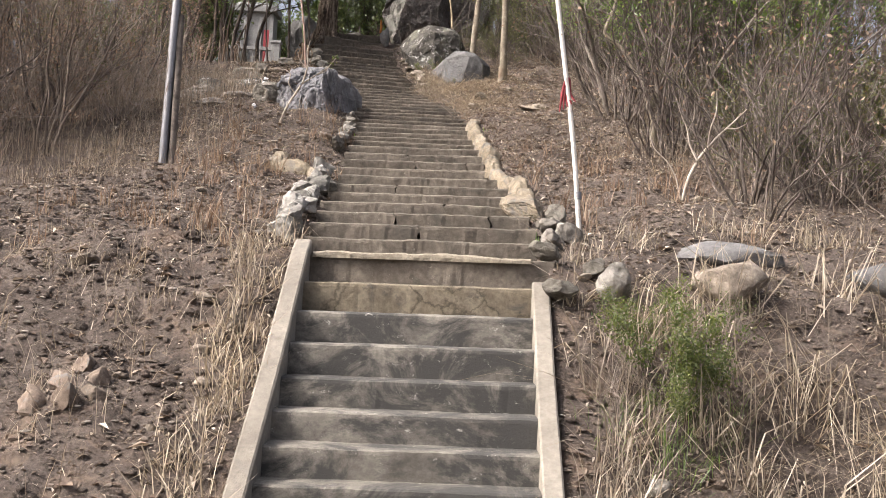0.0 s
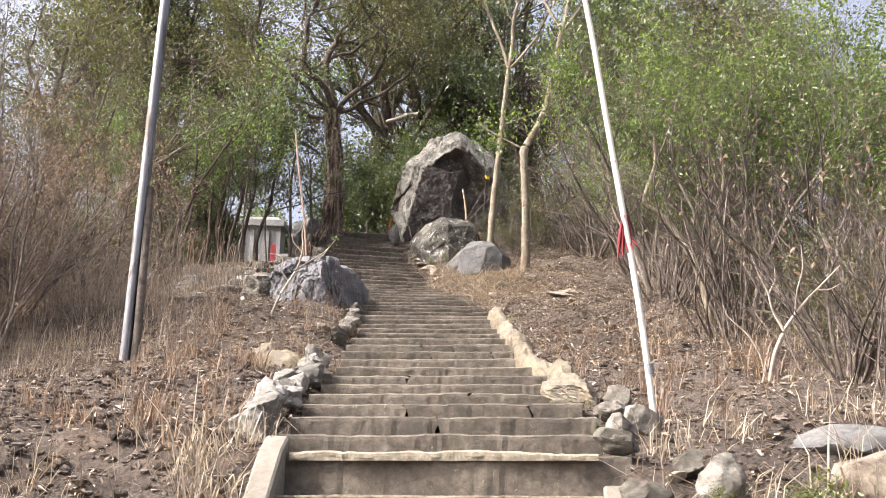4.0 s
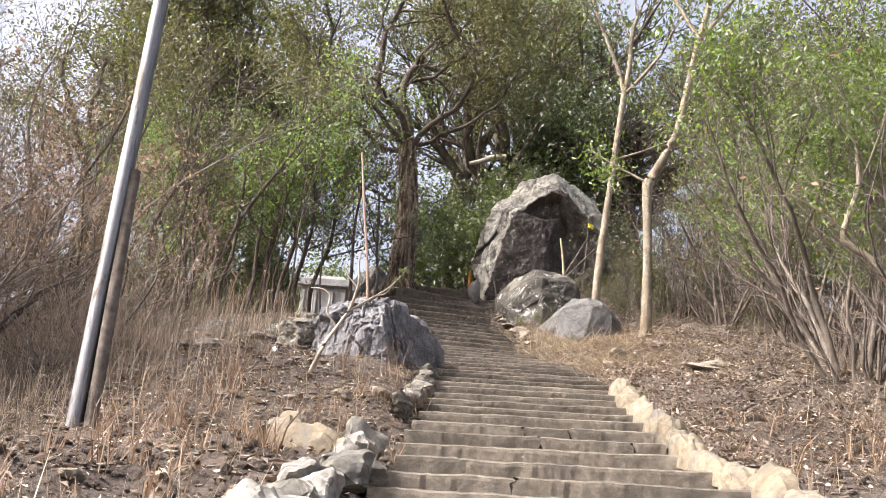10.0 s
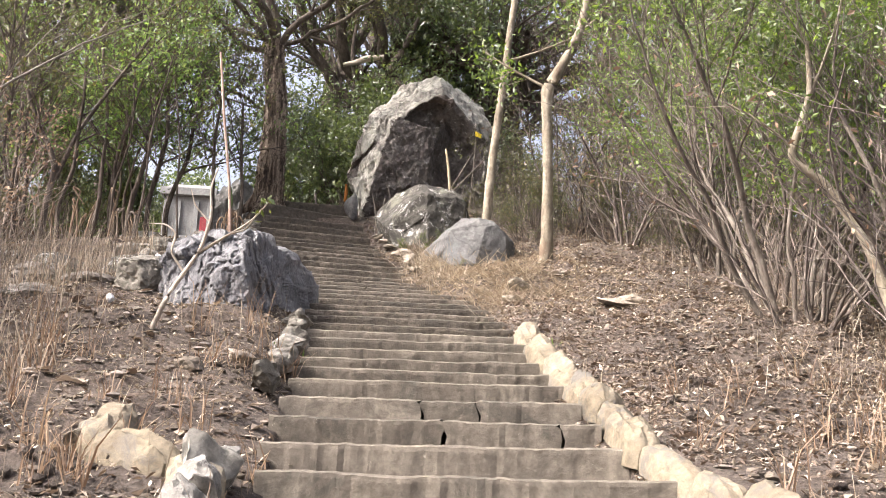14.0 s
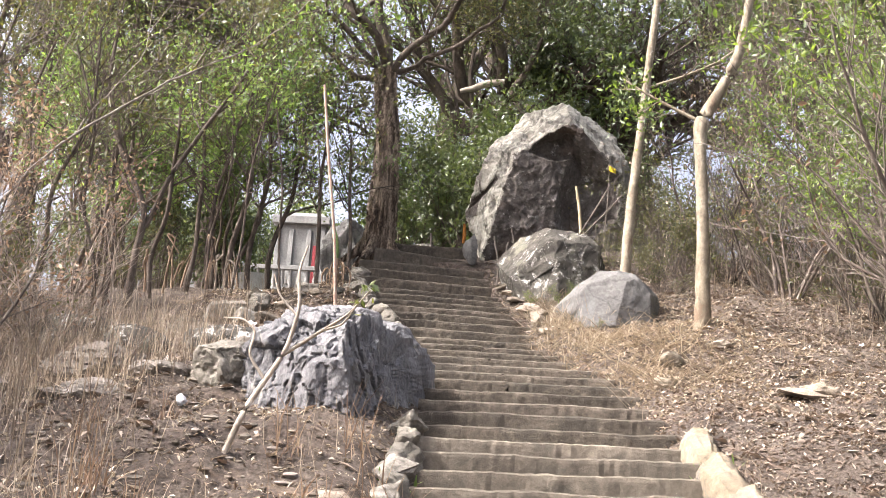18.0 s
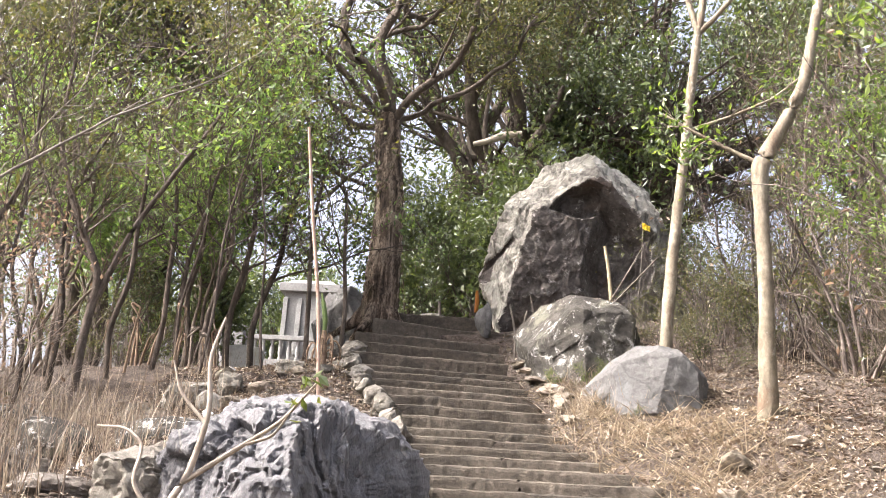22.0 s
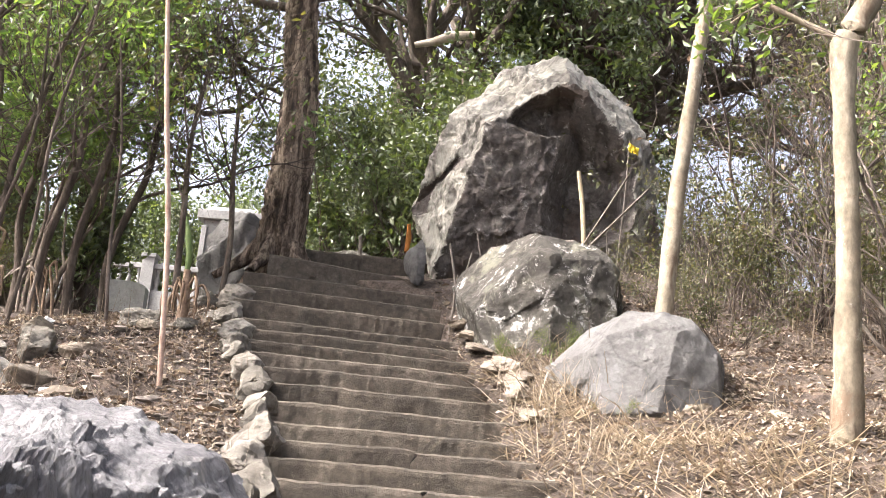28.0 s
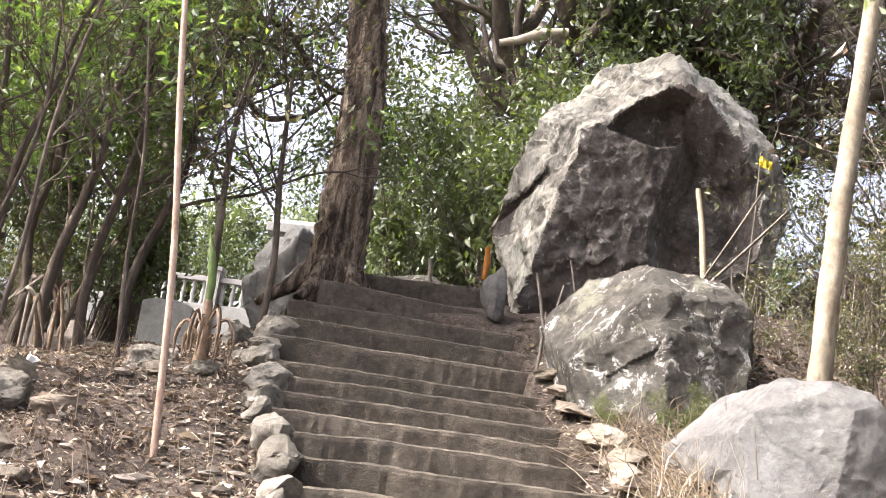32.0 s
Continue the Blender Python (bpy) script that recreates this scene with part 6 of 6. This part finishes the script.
put("pole", rod([(0, 0, -0.2), (-0.1, 0, 0.9), (-0.25, 0, 1.8), (-0.36, 0, 2.6)], [0.019, 0.018, 0.017, 0.015]).wood("pole", M_pinkwood), stick)

# ---- shrine, terrace and slab beyond the crest ----
def box(bm, x0, x1, y0, y1, z0, z1, bevel=0.01):
    r = bmesh.ops.create_cube(bm, size=1)
    for v in r["verts"]:
        v.co = Vector(((x0 + x1) / 2 + v.co.x * (x1 - x0), (y0 + y1) / 2 + v.co.y * (y1 - y0), (z0 + z1) / 2 + v.co.z * (z1 - z0)))
    es = list({e for v in r["verts"] for e in v.link_edges})
    if bevel:
        bmesh.ops.bevel(bm, geom=es, offset=bevel, segments=1, affect="EDGES")
    return bm


def boxes(*bs):
    bm = bmesh.new()
    for b in bs:
        box(bm, *b)
    return bm


shrine = tagged(new("shrine"), "small grey-white plastered shrine with pilasters and a red door", "shrine")
shrine.matrix_basis = pose(-8.1, 44.6, 10.2)
shrine.scale = (1.0, 1.0, 1.22)
part("wall", boxes((-0.75, 0.75, -0.5, 0.5, -0.6, 1.75)), M_plaster, shrine)
for x in (-0.7, -0.28, 0.28, 0.7):
    part("pilaster", boxes((x - 0.07, x + 0.07, -0.58, -0.5, 0.2, 1.6)), M_plaster, shrine)
part("cornice", boxes((-0.9, 0.9, -0.68, 0.6, 1.75, 1.95)), M_plaster, shrine)
bm = bmesh.new()
vs = [bm.verts.new(p) for p in ((-0.8, -0.5, 1.95), (0.8, -0.5, 1.95), (0.6, -0.4, 2.08), (-0.6, -0.4, 2.08), (-0.8, 0.5, 1.95), (0.8, 0.5, 1.95), (0.6, 0.4, 2.08), (-0.6, 0.4, 2.08))]
for q in ((0, 1, 2, 3), (5, 4, 7, 6), (1, 5, 6, 2), (4, 0, 3, 7), (3, 2, 6, 7)):
    bm.faces.new([vs[k] for k in q])
part("cap", bm, M_plaster, shrine)
part("door", boxes((0.42, 0.68, -0.56, -0.505, 0.2, 1.2)), M_red, shrine, "dark red door panel")

balustrade = tagged(new("balustrade"), "pale plastered balustrade with turned balusters", "balustrade", kind="structure")
balustrade.matrix_basis = pose(-9.4, 43.6, 10.05)
part("top_rail", boxes((-4.5, 2.4, -0.1, 0.1, 0.72, 0.85)), M_plaster, balustrade)
part("bottom_rail", boxes((-4.5, 2.4, -0.1, 0.1, -0.6, 0.15)), M_plaster, balustrade)
bal = bmesh.new()
prof = [(0.07, 0.15), (0.07, 0.2), (0.04, 0.24), (0.075, 0.36), (0.06, 0.48), (0.035, 0.6), (0.06, 0.66), (0.06, 0.72)]
rings = [[bal.verts.new((math.cos(a * 0.785) * r, math.sin(a * 0.785) * r, z)) for a in range(8)] for r, z in prof]
for a, b in zip(rings, rings[1:]):
    for k in range(8):
        bal.faces.new((a[k], a[(k + 1) % 8], b[(k + 1) % 8], b[k]))
first = part("baluster", bal, M_plaster, balustrade, smooth=True)
first.location = (-4.3, 0, 0)
for k in range(1, 27):
    put("baluster", first.data, balustrade, pose(-4.3 + 0.25 * k, 0, 0))

for x in (-0.55, -2.6, 2.3):
    part("newel_post", boxes((x - 0.16, x + 0.16, -0.17, 0.17, -0.6, 1.05), (x - 0.2, x + 0.2, -0.21, 0.21, 1.0, 1.1)), M_plaster, balustrade)
table = tagged(new("stone_table"), "low mossy cement table under the trees", "table")
table.matrix_basis = pose(-11.2, 40, 9.35)
part("tabletop", boxes((-0.95, 0.95, -0.4, 0.4, 0.62, 0.78)), M_boulder2, table)
for x in (-0.65, 0.65):
    part("leg", boxes((x - 0.12, x + 0.12, -0.3, 0.3, -0.6, 0.62)), M_boulder2, table)

slab = tagged(new("gravestone"), "round-shouldered grey cement slab standing on the slope", "gravestone")
slab.matrix_basis = pose(-5.62, 28.6, gz(-5.62, 28.6) - 0.05, 0, 0, 8)
bm = bmesh.new()
out = [(-0.28, 0), (-0.28, 0.56)] + [(-0.28 * math.cos(a), 0.56 + 0.06 * math.sin(a)) for a in np.linspace(0.3, 2.84, 7)] + [(0.28, 0.56), (0.28, 0)]
face = bm.faces.new([bm.verts.new((x, 0, z)) for x, z in out])
ext = bmesh.ops.extrude_face_region(bm, geom=[face])
bmesh.ops.translate(bm, verts=[v for v in ext["geom"] if isinstance(v, bmesh.types.BMVert)], vec=(0, 0.3, 0))
bmesh.ops.recalc_face_normals(bm, faces=bm.faces)
part("slab", bm, M_whitewash, slab)


# ---- sticks, cloth and slab round the great boulder ----
def straight_stick(name, label, a, b, r, mat, category="stick"):
    top = tagged(new(name), label, category)
    top.matrix_basis = pose(*a)
    d = Vector(b) - Vector(a)
    w = Wood(int(abs(a[0] * 100) + abs(b[2] * 10)))
    lead(w, [tuple(-d * 0.25), (0, 0, 0), tuple(d * 0.5 + Vector((0.01, 0, 0.01))), tuple(d)], [r, r, r * 0.95, r * 0.8])
    put("shaft", w.wood("shaft", mat), top)
    return top


M_cane = surface("yellow_cane", [(0.3, (0.27, 0.215, 0.135)), (0.7, (0.42, 0.345, 0.225))], 8, 40, 0.25, 0.8, 0.15)
M_orange = surface("orange_cloth", [(0.3, (0.24, 0.09, 0.02)), (0.7, (0.36, 0.15, 0.03))], 9, 40, 0.3, 0.9, 0.2)
straight_stick("bamboo_stake", "short yellow bamboo stake before the boulder", (-0.28, 23.8, 7.35), (-0.36, 23.8, 7.92), 0.022, M_cane)
straight_stick("dry_branch", "bare slanting branch propped before the boulder", (-0.27, 23.7, 7.3), (0.06, 23.72, 7.92), 0.010, M_barkgrey)
straight_stick("dry_branch", "bare slanting branch propped before the boulder", (-0.23, 23.6, 7.25), (0.22, 23.65, 7.78), 0.012, M_barkgrey)
straight_stick("dry_branch", "upright twig carrying a scrap of yellow cloth", (0.03, 24.0, 7.3), (0.07, 24.0, 8.3), 0.008, M_barkgrey)
rag = tagged(new("cloth_scrap"), "scrap of yellow cloth caught on a twig", "cloth")
rag.matrix_basis = pose(0.09, 23.98, 8.24)
bm = bmesh.new()
grid = [[bm.verts.new((0.09 * i / 4 - 0.03, 0.015 * math.sin(i * 1.7 + j), 0.07 * j / 3 - 0.04 - 0.01 * i)) for i in range(5)] for j in range(4)]
for j in range(3):
    for i in range(4):
        bm.faces.new((grid[j][i], grid[j][i + 1], grid[j + 1][i + 1], grid[j + 1][i]))
bmesh.ops.solidify(bm, geom=bm.faces[:], thickness=0.004)
part("cloth", bm, M_yellow, rag)
rng = random.Random(77)
for k in range(16):
    x, y = rng.uniform(-1.35, -0.75) if k < 10 else rng.uniform(-0.55, 0.1), rng.uniform(23.3, 24.0)
    z = gz(x, y)
    straight_stick("cut_stalk", "cut grey shrub stalk sprouting by the boulder", (x, y, z), (x + rng.uniform(-0.12, 0.12), y, z + rng.uniform(0.25, 0.6)), rng.uniform(0.007, 0.014), M_barkgrey, "stalk")["group"] = "cut stalks"
slab2 = boulder(-1.72, 24.85, 7.25, (0.1, 0.16, 0.26), 71, M_greyrock, "thin pale stone slab leaning on the boulder", turn=30, tilt=-8, detail=3, cuts=10, flat=0.66)
drape = tagged(new("orange_cloth"), "strip of orange cloth hung in the boulder's cleft", "cloth")
drape.matrix_basis = pose(-1.86, 25.35, 7.45)
cw = Wood(8)
lead(cw, [(0.0, 0, 0.3), (0.01, 0.02, 0.16), (0.0, 0, 0.02)], [0.018, 0.03, 0.022])
put("cloth", cw.wood("cloth", M_orange), drape)
rail = tagged(new("wooden_rail"), "small rough rail of pale sticks at the stair head", "rail")
rail.matrix_basis = pose(-2.3, 25.6, 7.15)
for name, pts, r in (("post", [(0.02, 0, -0.1), (-0.05, 0, 0.5)], 0.02), ("post", [(0.4, 0, -0.1), (0.4, 0, 0.3)], 0.016), ("beam", [(0.0, 0, 0.27), (0.45, 0, 0.25)], 0.015)):
    put(name, rod(pts, [r, r * 0.9]).wood(name, M_barkgrey), rail)


# ---- white scraps of plastic on the slope ----
M_plastic = surface("white_plastic", [(0.3, (0.55, 0.55, 0.56)), (0.7, (0.78, 0.78, 0.78))], 12, 50, 0.1, 0.4, 0.2)
for k, (x, y) in enumerate(((-3.55, 17.9), (-3.35, 20.7), (-2.9, 16.2), (-3.9, 22.0), (-3.3, 19.4), (1.9, 19.2), (2.7, 20.4))):
    me = rock_mesh("plastic_scrap", (0.055, 0.05, 0.045), 300 + k, M_plastic, detail=3, cuts=12, rough=0.35, fine=0.1, flat=0.5)
    tagged(put("plastic_scrap", me, None, pose(x, y, gz(x, y) + 0.02, 0, 0, k * 50)), "crumpled white plastic scrap on the soil", "litter", "plastic scraps")
